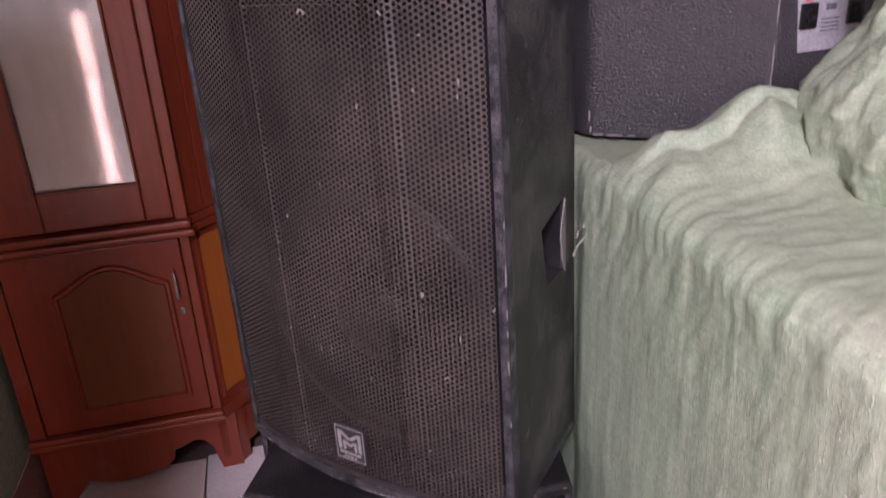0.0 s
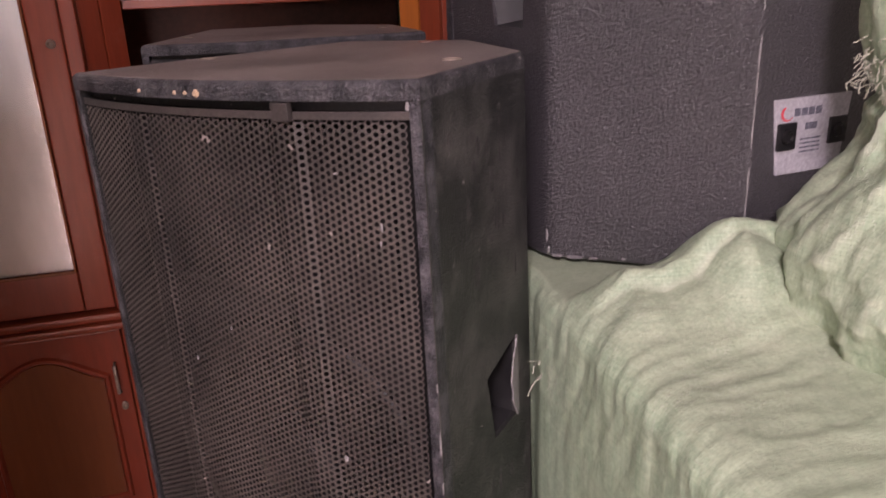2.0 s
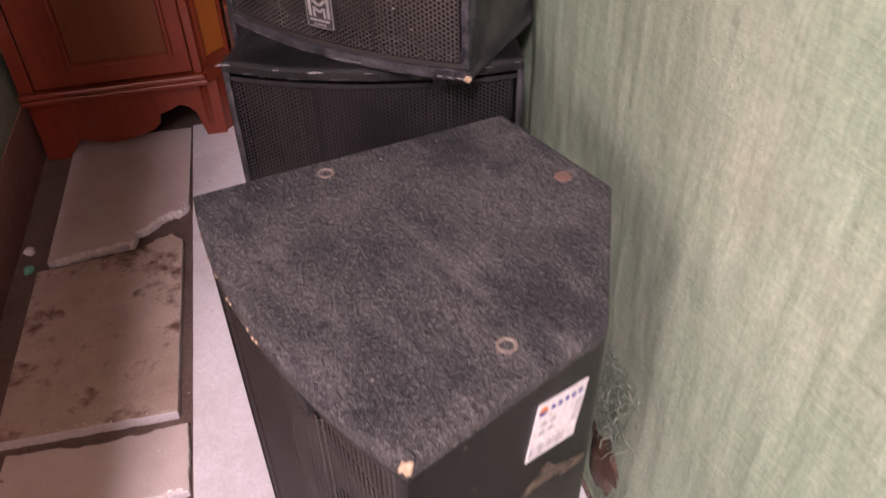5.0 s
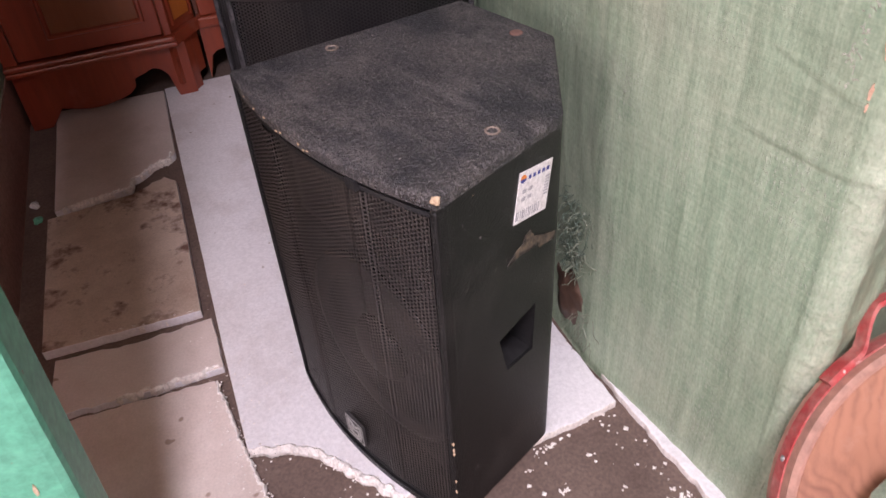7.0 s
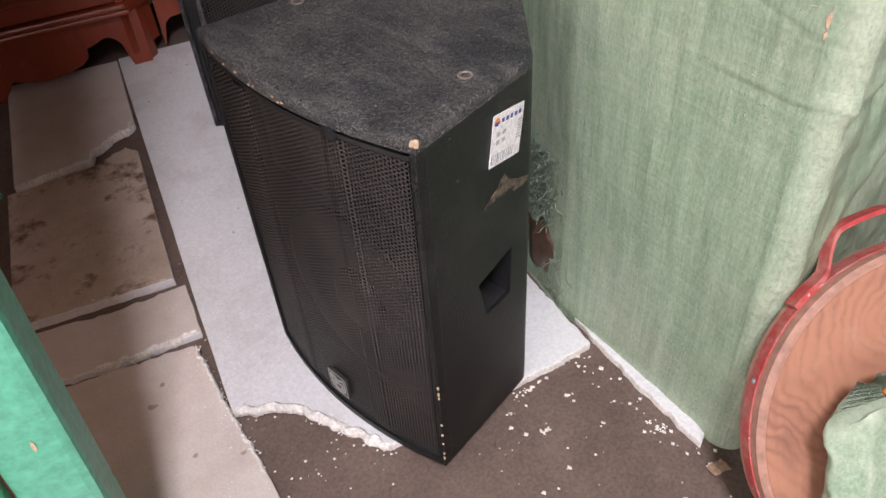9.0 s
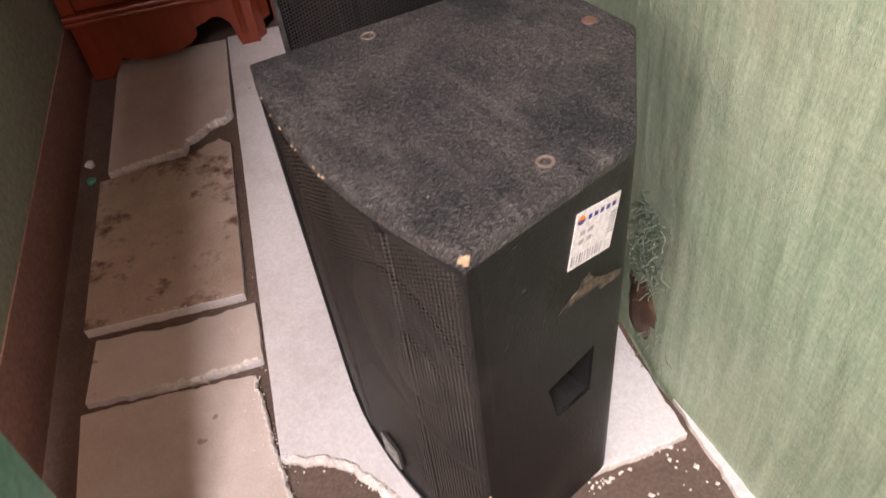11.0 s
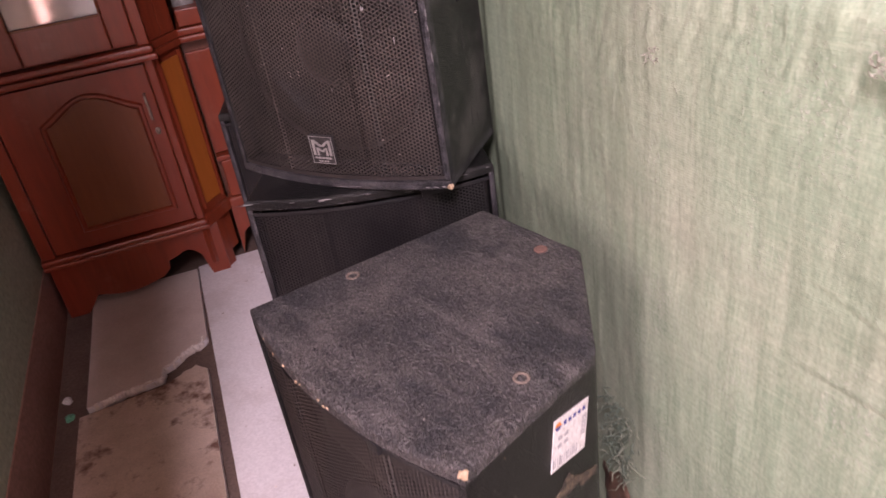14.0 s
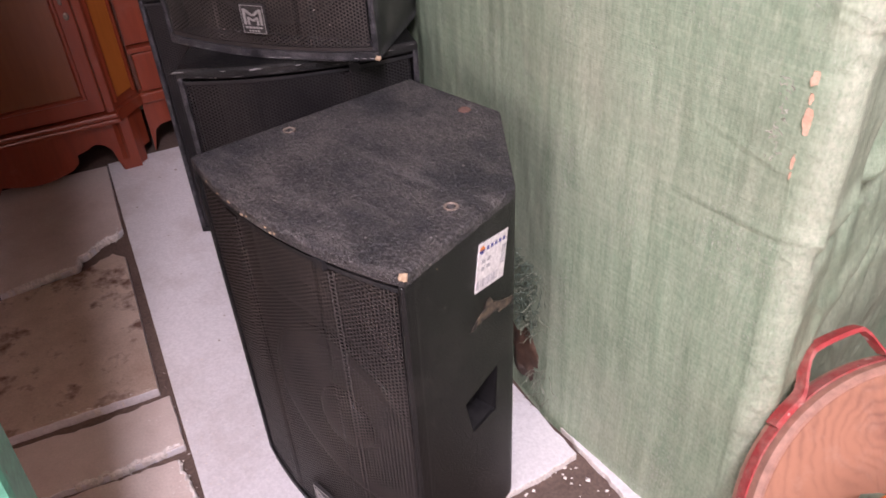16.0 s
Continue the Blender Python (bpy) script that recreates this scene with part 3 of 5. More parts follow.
def badge_strokes():
    """The badge's plain angular strokes and thin border, as bars in its own plane."""
    def bar(x0, z0, x1, z1, w, h=0.0):
        return [(x0 - w, z0 - h), (x0 + w, z0 - h), (x1 + w, z1 + h), (x1 - w, z1 + h)]
    out = []
    for sign in (-1, 1):
        out += [bar(sign * 0.0175, -0.0105, sign * 0.0175, 0.0195, 0.0026), bar(sign * 0.0165, 0.0185, 0.0, 0.0065, 0.0042),
                bar(sign * 0.0098, -0.0105, sign * 0.0098, 0.0045, 0.0020), bar(sign * 0.0092, 0.0045, 0.0, -0.0035, 0.0030),
                bar(sign * 0.0242, -0.0265, sign * 0.0242, 0.0265, 0.0005)]
    out += [[(-0.0247, z), (0.0247, z), (0.0247, z + 0.001), (-0.0247, z + 0.001)] for z in (-0.0265, 0.0255)]
    out += [[(x, -0.0172), (x + 0.0062, -0.0172), (x + 0.0062, -0.0138), (x, -0.0138)] for x in (-0.019, -0.0115, -0.004, 0.0035, 0.0110)]
    return out + [[(x, -0.0232), (x + 0.0036, -0.0232), (x + 0.0036, -0.0206), (x, -0.0206)] for x in (-0.012, -0.006, 0.0, 0.006)]


def loudspeaker(m, label, top_mat, border_mat):
    root = empty("loudspeaker", m, label, "loudspeaker", "stacked loudspeakers")
    # hull: sides, chamfer and back, with a shallow pocket for the front
    bm = bmesh.new()
    outline = [FL, (-W + EDGE, -0.001), (-W + EDGE + 0.004, 0.05), (-EDGE - 0.004, 0.05), (-EDGE, -0.001), FR] + BACK
    lo = [bm.verts.new((x, y, T)) for x, y in outline]
    hi = [bm.verts.new((x, y, H - T)) for x, y in outline]
    for i in range(len(outline)):
        j = (i + 1) % len(outline)
        if i != 5 and i != 2:
            bm.faces.new((lo[i], lo[j], hi[j], hi[i]))
    # the side with the hand hole: points given as (distance from the front edge, height)
    side = (Vector(MR) - Vector(FR))
    length, unit = side.length, side.normalized()
    inward = Vector((-1, -0.09)).normalized()

    def on_side(d, z, depth=0.0):
        p = Vector(FR) + unit * d + inward * depth
        return bm.verts.new((p.x, p.y, z))
    hole = [(0.130, 0.290), (0.195, 0.288), (0.199, 0.390), (0.112, 0.373)]
    rim = [on_side(*h) for h in hole]
    lip = [on_side(d, z, 0.006) for d, z in hole]
    outer = [lo[5], lo[6], hi[6], hi[5]]
    for k in range(4):
        j = (k + 1) % 4
        bm.faces.new((outer[k], outer[j], rim[j], rim[k]))
        bm.faces.new((rim[k], rim[j], lip[j], lip[k]))
    bmesh.ops.remove_doubles(bm, verts=bm.verts, dist=0.0001)
    part("cabinet_shell", bm, PAINT_ROUGH, root)
    bm = bmesh.new()
    lip = [on_side(d, z, 0.0055) for d, z in hole]
    deep = [on_side(0.45 * d + 0.10, 0.7 * z + 0.10, 0.085) for d, z in hole]
    for k in range(4):
        bm.faces.new((lip[k], lip[(k + 1) % 4], deep[(k + 1) % 4], deep[k]))
    bm.faces.new(deep)
    part("handle_cup", bm, CUP, root, "recessed plastic hand hole")
    # bowed top and bottom boards
    front = [(-W * (1 - k / 16), bow(-W * (1 - k / 16))) for k in range(17)]
    plan = front + BACK
    for name, z0, z1, mat in (("bottom_board", 0.0, T, PAINT_ROUGH), ("top_board", H - T, H, top_mat)):
        bm = prism(plan, z0, z1)
        rim = z1 if name == "top_board" else z0
        edges = [e for e in bm.edges if all(abs(q.co.z - rim) < 1e-5 for q in e.verts)]
        bmesh.ops.bevel(bm, geom=edges, offset=0.009 if name == "top_board" else 0.005, segments=4, profile=0.5, affect="EDGES", clamp_overlap=True)
        board = part(name, bm, PAINT_ROUGH if mat is DUSTY_TOP_SHEEN else mat, root)
        if mat is DUSTY_TOP_SHEEN:
            board.data.materials.append(mat)
            for face in board.data.polygons:
                face.material_index = 1 if face.normal.z > 0.95 else 0
    # slim rounded edges at the two ends of the front
    for x0, x1 in ((-W, -W + EDGE), (-EDGE, 0.0)):
        a, e = (-0.001, bow(x1)) if x0 < -0.1 else (bow(x0), -0.001)
        part("front_edge", prism([(x0, a), (x1, e), (x1, 0.02), (x0, 0.02)], T, H - T, 0.0045), WORN_EDGE, root)
    # rails above and below the grille
    for name, z0, z1, lift, thick, mat in (("lower_rail", T, T + 0.006, 0.0085, 0.006, PAINT), ("upper_rail", H - T - 0.010, H - T, 0.017, 0.006, PAINT), ("sheet_border", T + 0.0008, T + 0.0080, 0.0050, 0.0022, border_mat), ("sheet_border", H - T - 0.0165, H - T - 0.0095, 0.0050, 0.0022, border_mat)):
        curve = [(u, bow(u, lift)) for u in [-W + EDGE + (W - 2 * EDGE) * k / 12 for k in range(13)]]
        part(name, prism(curve + [(u, v + thick) for u, v in curve[::-1]], z0, z1), mat, root)
    part("sheet_clip", box(-0.142, -0.122, bow(-0.132, -0.0010), bow(-0.132, 0.006), H - T - 0.018, H - T - 0.001, 0.001), border_mat, root)
    shared = bpy.data.meshes.get("grille")
    if shared is None:
        raw("grille", *grille_mesh(), GRILLE, root, "perforated steel grille, dusty")
    else:
        tagged(new("grille", shared), "perforated steel grille, dusty").parent = root
    # front board with woofer and horn behind the grille
    part("front_board", box(-W + EDGE + 0.0045, -EDGE - 0.0045, 0.049, 0.058, T, H - T), BAFFLE, root)
    bm = lathe([(0.195, 0.0), (0.195, 0.010), (0.178, 0.014), (0.168, 0.006), (0.16, 0.012), (0.152, 0.002), (0.07, -0.05)])
    for vert in bm.verts:
        vert.co = (vert.co.x - W / 2, 0.048 - vert.co.z * 0.5, vert.co.y + 0.235)
    part("woofer", bm, CONE, root, smooth=True)
    bm = lathe([(0.07, 0.0), (0.06, 0.016), (0.035, 0.028), (0.008, 0.032)], 28)
    for vert in bm.verts:
        vert.co = (vert.co.x - W / 2, 0.05 - vert.co.z, vert.co.y + 0.235)
    part("dust_cap", bm, CAP, root, smooth=True)
    bm = bmesh.new()
    rings = []
    for s, y in ((1.0, 0.046), (1.0, 0.038), (0.92, 0.038), (0.45, 0.047)):
        rings.append([bm.verts.new((-W / 2 + 0.17 * s * sx, y, 0.555 + 0.095 * s * sz)) for sx, sz in ((-1, -1), (1, -1), (1, 1), (-1, 1))])
    for a, b in zip(rings, rings[1:]):
        for k in range(4):
            bm.faces.new((a[k], a[(k + 1) % 4], b[(k + 1) % 4], b[k]))
    bm.faces.new(rings[-1])
    part("horn", bm, CONE, root)
    # badge
    badge = part("badge", box(-0.235 - 0.0255, -0.235 + 0.0255, bow(-0.235, -0.002), bow(-0.235, 0.004), 0.0500, 0.1060, 0.001), BADGE, root)
    for st in badge_strokes():
        part("stroke", slab([(x - 0.235, z + 0.078) for x, z in st], bow(-0.235, -0.0032), bow(-0.235, -0.0018)), SILVER, badge)
    # threaded inserts in the top
    for u, d in ((-0.415, 0.151), (-0.0585, 0.150), (-0.237, 0.380)):
        flat = d > 0.3
        bm = lathe([(0.0110, -0.002), (0.0108, 0.0010), (0.0085, 0.0016), (0.0060, 0.0012 if flat else -0.0006), (0.002, 0.0012 if flat else -0.0010)], 18)
        bmesh.ops.translate(bm, verts=bm.verts, vec=(u, d, H))
        part("insert", bm, PLUG if flat else PLUG_PALE, root)
    return root


def speaker_pose(fr, fl, z):
    return pose(fr[0], fr[1], z, 0, 0, math.degrees(math.atan2(fr[1] - fl[1], fr[0] - fl[0])))


BASE, UPPER = 0.021, 0.728
front_speaker = loudspeaker(speaker_pose((0.0, 0.0), (-0.168, 0.441), BASE) @ Matrix.Diagonal((1, 1, 0.995, 1)), "black loudspeaker with worn carpeted top standing on foam boards", CARPET, PAINT)
plain_speaker = loudspeaker(speaker_pose((0.33, 0.671), (-0.124, 0.791), BASE), "black loudspeaker carrying another one, standing on foam", DUSTY_TOP_SHEEN, PAINT)
top_speaker = copy_thing(plain_speaker, pose(0.2235, 0.6082, 0.7285, -0.07, -0.9, -46.39) @ Matrix.Diagonal((1, 1, 1.008, 1)))
for ob in top_speaker.children:
    if ob.name.startswith("grille"):
        ob.data = ob.data.copy()
        ob.data.materials[0] = GRILLE_DUSTY
    elif ob.name.startswith("sheet_"):
        ob.data = ob.data.copy()
        ob.data.materials[0] = GRILLE
    elif ob.name.startswith(("top_board", "bottom_board")):
        ob.data = ob.data.copy()
        ob.data.materials[0] = RIM_PAINT
    elif ob.name.startswith("cabinet_shell"):
        ob.data = ob.data.copy()
        ob.data.materials[0] = SIDE_DUSTY
tagged(top_speaker, "scuffed black loudspeaker with dusty grille, askew on another one")
rear_low = copy_thing(plain_speaker, speaker_pose((0.350, 1.275), (-0.120, 1.315), BASE))
for low in (plain_speaker, rear_low):
    for ob in low.children:
        if ob.name.startswith("top_board"):
            ob.data = ob.data.copy()
            ob.data.materials[1] = PAINT_ROUGH
        elif ob.name.startswith("grille"):
            ob.data = ob.data.copy()
            ob.data.materials[0] = GRILLE_SHADED
tagged(rear_low, "black loudspeaker on the floor before the cabinet, behind others")
rear_high = copy_thing(plain_speaker, speaker_pose((0.395, 1.33), (-0.069, 1.365), UPPER))
for ob in rear_high.children:
    if ob.name.startswith("top_board"):
        ob.data = ob.data.copy()
        ob.data.materials[0], ob.data.materials[1] = RIM_PAINT, DUSTY_TOP_SHEEN
tagged(rear_high, "black loudspeaker stacked on another in front of the cabinet")
turn = math.radians(-171.1)
mr_w = Vector((0.437, 0.88))
off = Matrix.Rotation(turn, 2) @ Vector(MR)
BALE_TOP = 1.165
bale_speaker = copy_thing(plain_speaker, pose(mr_w.x - off.x, mr_w.y - off.y, BALE_TOP, 0, 0, -171.1))
for ob in bale_speaker.children:
    if ob.name.startswith(("cabinet_shell", "top_board", "bottom_board")):
        ob.data = ob.data.copy()
        ob.data.materials[0] = PEBBLE
tagged(bale_speaker, "black speckled loudspeaker turned backwards on the green bale")


for ob in front_speaker.children:
    if ob.name.startswith("front_edge"):
        ob.data.materials[0] = PAINT_ROUGH


def chip(parent, p, size, seed, mat=BARE_WOOD):
    """A splinter of bare wood where the paint is knocked off."""
    bm = bmesh.new()
    bmesh.ops.create_icosphere(bm, subdivisions=2, radius=1)
    for v in bm.verts:
        v.co = Vector(p) + Vector([c * s for c, s in zip(v.co, size)]) * (1 + 0.5 * noise.noise(v.co * 1.7 + Vector((seed, 0, 0))))
    part("chip", bm, mat, parent, "chipped, worn patch of paint")


chip(front_speaker, (-0.004, 0.002, H - 0.004), (0.0065, 0.0065, 0.005), 1)
for k, (u, s) in enumerate(((-0.362, 0.0022), (-0.325, 0.003), (-0.29, 0.0025), (-0.278, 0.002), (-0.232, 0.0024), (-0.222, 0.003), (-0.213, 0.0022), (-0.40, 0.002))):
    chip(front_speaker, (u, bow(u) - 0.0005, H - 0.012 + 0.003 * math.sin(k * 2.1)), (s * 1.1, 0.0012, s * 0.6), k + 3)
for k, (z, s) in enumerate(((0.232, 0.004), (0.215, 0.005), (0.205, 0.003), (0.13, 0.003), (0.10, 0.004), (0.075, 0.0025), (0.03, 0.004), (0.045, 0.003))):
    chip(front_speaker, (-0.001, 0.0, z), (0.0022, 0.002, s), k + 20)
chip(front_speaker, (-0.007, 0.062, H - 0.03), (0.0015, 0.006, 0.002), 40)
chip(top_speaker, (-0.003, 0.001, 0.006), (0.006, 0.006, 0.006), 2)
for k, (z, s) in enumerate(((0.36, 0.02), (0.31, 0.01), (0.285, 0.006), (0.24, 0.012), (0.16, 0.005), (0.42, 0.006))):
    chip(top_speaker, (-0.001, 0.0, z), (0.0010, 0.0010, s * 0.8), k + 50, WEAR)
for k, (u, s) in enumerate(((-0.228, 0.008), (-0.243, 0.004), (-0.258, 0.004), (-0.315, 0.004))):
    chip(top_speaker, (u, bow(u) - 0.0005, H - 0.012), (s * 0.55, 0.0012, 0.45 * s), k + 60)
chip(top_speaker, (-0.013, bow(-0.014) + 0.003, H - T - 0.005), (0.002, 0.0012, 0.004), 66, WEAR)
for k, (u, z, w, h) in enumerate(((-0.045, 0.575, 0.002, 0.006), (-0.047, 0.560, 0.0015, 0.004), (-0.085, 0.623, 0.0035, 0.0012), (-0.105, 0.324, 0.004, 0.006), (-0.30, 0.40, 0.0015, 0.004), (-0.235, 0.45, 0.0012, 0.003), (-0.06, 0.27, 0.0010, 0.008), (-0.19, 0.19, 0.0012, 0.004))):
    chip(top_speaker, (u, bow(u, 0.0048), z), (w * 0.7, 0.0010, h * 0.7), k + 70, WEAR)


def rim_wear(parent, z, count, seed, mat=WEAR_DARK):
    """Paint rubbed to grey along a bowed front rim."""
    rnd = random.Random(seed)
    for k in range(count):
        u = -W * rnd.random()
        chip(parent, (u, bow(u) + 0.0006, z + rnd.uniform(-0.0015, 0.0015)), (rnd.uniform(0.003, 0.012), 0.0010, rnd.uniform(0.0006, 0.0014)), k + seed, mat)


rim_wear(top_speaker, 0.0055, 14, 300, WEAR)
rim_wear(top_speaker, T - 0.001, 12, 340)
rim_wear(top_speaker, H - 0.0075, 9, 380)
rim_wear(plain_speaker, H - 0.0065, 14, 420, WEAR)
rim_wear(plain_speaker, H - T + 0.001, 12, 460)
rim_wear(front_speaker, 0.015, 10, 500)


def scratches(parent):
    """Dusty scuffs on the side panel."""
    rnd = random.Random(31)
    side = Vector(MR).normalized()
    for k in range(34):
        d, z = rnd.uniform(0.06, 0.225), rnd.choice((rnd.uniform(0.45, 0.66), rnd.uniform(0.06, 0.27)))
        p = side * d
        chip(parent, (p.x - 0.00015, p.y, z), (0.0004, rnd.uniform(0.002, 0.007), rnd.uniform(0.004, 0.016)), k + 140, SMUDGE)


scratches(top_speaker)


def cup_tongue(parent):
    """A broken pale plastic edge standing out at the far side of the hand hole."""
    side = Vector(MR).normalized()
    out = Vector((side.y, -side.x))
    verts = []
    for k in range(9):
        z = 0.288 + 0.100 * k / 8
        wide = 0.024 * math.sin(math.pi * (0.12 + 0.80 * k / 8)) * (1 + 0.25 * noise.noise(Vector((z * 60, 1, 0))))
        for d, o in ((0.199 - wide, 0.004), (0.201, 0.001), (0.201, -0.003), (0.199 - wide, 0.002)):
            p = side * d + out * o
            verts.append((p.x, p.y, z))
    faces = [(4 * k + i, 4 * k + (i + 1) % 4, 4 * k + 4 + (i + 1) % 4, 4 * k + 4 + i) for k in range(8) for i in range(4)]
    faces += [(0, 1, 2, 3), (32, 33, 34, 35)]
    raw("cup_edge", verts, faces, TONGUE, parent, "pale broken plastic edge of the hand hole")


cup_tongue(top_speaker)


def shipping_label(parent):
    """The courier's sticker on the hand-hole side: print too small to read, shown as bars."""
    side = Vector((MR[0], MR[1])).normalized()
    out = Vector((side.y, -side.x))
    ang = math.atan2(side.y, side.x)
    holder = Matrix.Translation((side.x * 0.184, side.y * 0.184, 0.612)) @ Matrix.Rotation(ang, 4, "Z")

    skew = holder @ Matrix.Rotation(radians(9.5), 4, "Y")

    def bars(name, x0, x1, z0, z1, lift, mat, own):
        bm = box(x0, x1, -lift, 0.0006 - 0.0004, z0, z1)
        bmesh.ops.transform(bm, verts=bm.verts, matrix=skew)
        return part(name, bm, mat, own)
    paper = bars("sticker", -0.036, 0.036, -0.040, 0.040, 0.0012, PAPER, parent)
    tagged(paper, "creased white courier sticker")
    for k in range(5):
        bars("print", -0.016 + 0.010 * k, -0.0105 + 0.010 * k, 0.025, 0.031, 0.0016, BLUE_INK, paper)
    for mat, turn0 in ((ORANGE_INK, 0.0), (BLUE_INK, math.pi)):
        rim = [(-0.0275 + 0.0062 * math.cos(turn0 + math.pi * k / 10), 0.029 + 0.0062 * math.sin(turn0 + math.pi * k / 10)) for k in range(11)]
        bm = slab(rim, -0.0016, 0.0002)
        bmesh.ops.transform(bm, verts=bm.verts, matrix=skew)
        part("print", bm, mat, paper)
    for k in range(12):
        bars("print", -0.034 + 0.0045 * k, -0.0325 + 0.0045 * k + 0.0012 * (k % 3 == 0), -0.035, -0.021, 0.0016, INK_PALE, paper)
    for k in range(7):
        bars("print", 0.024, 0.034, 0.014 - 0.0045 * k, 0.0165 - 0.0045 * k, 0.0016, INK_PALE, paper)
    for k in range(4):
        bars("print", -0.026 + 0.013 * (k % 2), -0.018 + 0.013 * (k % 2), 0.006 - 0.012 * (k // 2), 0.012 - 0.012 * (k // 2), 0.0016, INK_PALE, paper)
    # a dusty smear of dry mud lower down, with a thin plume above it
    mud = surface("dry_mud", (0.145, 0.110, 0.072), (0.024, 0.021, 0.018), 75, (0.38, 0.62), 0.9, 200, 0.8)
    for cx, cz, w, h, sag in ((0.0, -0.090, 0.055, 0.009, 1.0), (-0.008, -0.079, 0.011, 0.012, 0.0), (0.036, -0.104, 0.022, 0.008, 0.5)):
        n = 22
        v = []
        for k in range(n):
            a = math.tau * k / n
            x = w * math.cos(a) * (1 + 0.25 * noise.noise(Vector((a, 2, cx * 50))))
            v.append(holder @ Vector((cx + x, -0.0009 - 0.0002 * sag, cz + h * math.sin(a) * (1 + 0.7 * noise.noise(Vector((a * 2, 5, cz * 50)))) - sag * (0.30 * max(0.0, x) + 3.0 * x * x))))
        behind = [p + Vector((-out.x, -out.y, 0)) * 0.0012 for p in v]
        raw("scrape", v + behind, [tuple(range(n))] + [(i, (i + 1) % n, n + (i + 1) % n, n + i) for i in range(n)], mud, parent, "smear of dry mud")


shipping_label(front_speaker)


def connector_plate(parent):
    """The socket plate on the back of the turned speaker; its maker's mark is plain shapes."""
    x0, x1, y, z0, z1 = BR[0] - 0.148, BR[0] - 0.027, BR[1], 0.117, 0.206
    plate = part("connector_plate", slab([(x0 + 0.010, z0), (x1 - 0.012, z0), (x1, z1), (x0, z1)], y - 0.001, y + 0.003, 0.001), PLATE, parent, "grey connector plate with two sockets")
    for cx in (x0 + 0.020, x1 - 0.020):
        part("socket", box(cx - 0.014, cx + 0.014, y + 0.0025, y + 0.007, z0 + 0.030, z0 + 0.062, 0.003), CAP, plate)
        bm = lathe([(0.009, 0.0), (0.009, 0.004), (0.006, 0.004), (0.005, 0.0015)], 16)
        for v in bm.verts:
            v.co = (cx + v.co.x, y + 0.0065 + v.co.z, z0 + 0.046 + v.co.y)
        part("socket_ring", bm, CUP, plate)
    arc = [(x1 - 0.020 + 0.010 * math.cos(a), z1 - 0.017 + 0.009 * math.sin(a)) for a in [radians(60 - 18 * k) for k in range(12)]]
    arc += [(x1 - 0.022 + 0.0085 * math.cos(a), z1 - 0.0165 + 0.0075 * math.sin(a)) for a in [radians(-138 + 18 * k) for k in range(12)]]
    part("mark", slab(arc, y + 0.0028, y + 0.0036), RED_INK, plate)
    for k in range(4):
        part("mark", box(x1 - 0.040 - 0.011 * k, x1 - 0.031 - 0.011 * k, y + 0.0028, y + 0.0036, z1 - 0.021, z1 - 0.012), INK, plate)
    part("mark", box(x1 - 0.068, x1 - 0.050, y + 0.0028, y + 0.0036, z1 - 0.038, z1 - 0.030), INK, plate)
    for k in range(4):
        part("mark", box(x1 - 0.076, x1 - 0.044, y + 0.0028, y + 0.0034, z1 - 0.050 - 0.005 * k, z1 - 0.048 - 0.005 * k), INK, plate)


connector_plate(bale_speaker)
for k in range(14):
    z = 0.03 + 0.048 * k + 0.01 * math.sin(k * 2.3)
    chip(bale_speaker, (BR_EDGE.x, BR_EDGE.y, z), (0.0010, 0.0010, 0.012 + 0.012 * abs(math.sin(k * 1.7))), k + 80, WEAR)
for k, (s, z, w, h) in enumerate(((0.01, 0.01, 0.003, 0.008), (0.0, 0.03, 0.002, 0.014), (0.06, 0.004, 0.016, 0.0018), (0.16, 0.004, 0.020, 0.0015), (0.26, 0.004, 0.012, 0.0015), (0.42, 0.006, 0.005, 0.003))):
    p = Vector(MR).lerp(Vector(BR), s)
    chip(bale_speaker, (p.x, p.y, z), (w * 0.5 + 0.0005, w * 0.5 + 0.0005, h * 0.6), k + 110, WEAR)


# ---- foam boards and floor ----
def ragged(points, rough, step=0.012, seed=0.0):
    """A plan outline whose sides are broken into small steps; rough gives each side's raggedness."""
    out = []
    n = len(points)
    for i in range(n):
        a, b = Vector(points[i]), Vector(points[(i + 1) % n])
        amount = rough[i]
        count = max(1, int((b - a).length / (step if amount > 0.001 else 0.06)))
        across = Vector((-(b - a).y, (b - a).x)).normalized()
        for k in range(count):
            t = k / count
            p = a.lerp(b, t)
            fade = min(1.0, 4 * t, 4 * (1 - t)) if k else 0
            p += across * amount * fade * (noise.noise(Vector((p.x * 38 + seed, p.y * 38, seed))) + 0.7 * noise.noise(Vector((p.x * 110, p.y * 110, seed))))
            out.append((p.x, p.y))
    return out


def foam_board(points, rough, z0, z1, mat, label, seed):
    ob = part("foam_board", prism(ragged(points, rough, seed=seed), z0, z1, 0.003), mat)
    ob.data.materials.append(FOAM if mat is not FOAM else FOAM_TORN)
    for face in ob.data.polygons:
        face.material_index = 0 if face.normal.z > 0.9 else 1
    return tagged(ob, label, "foam board", "foam boards on the floor")


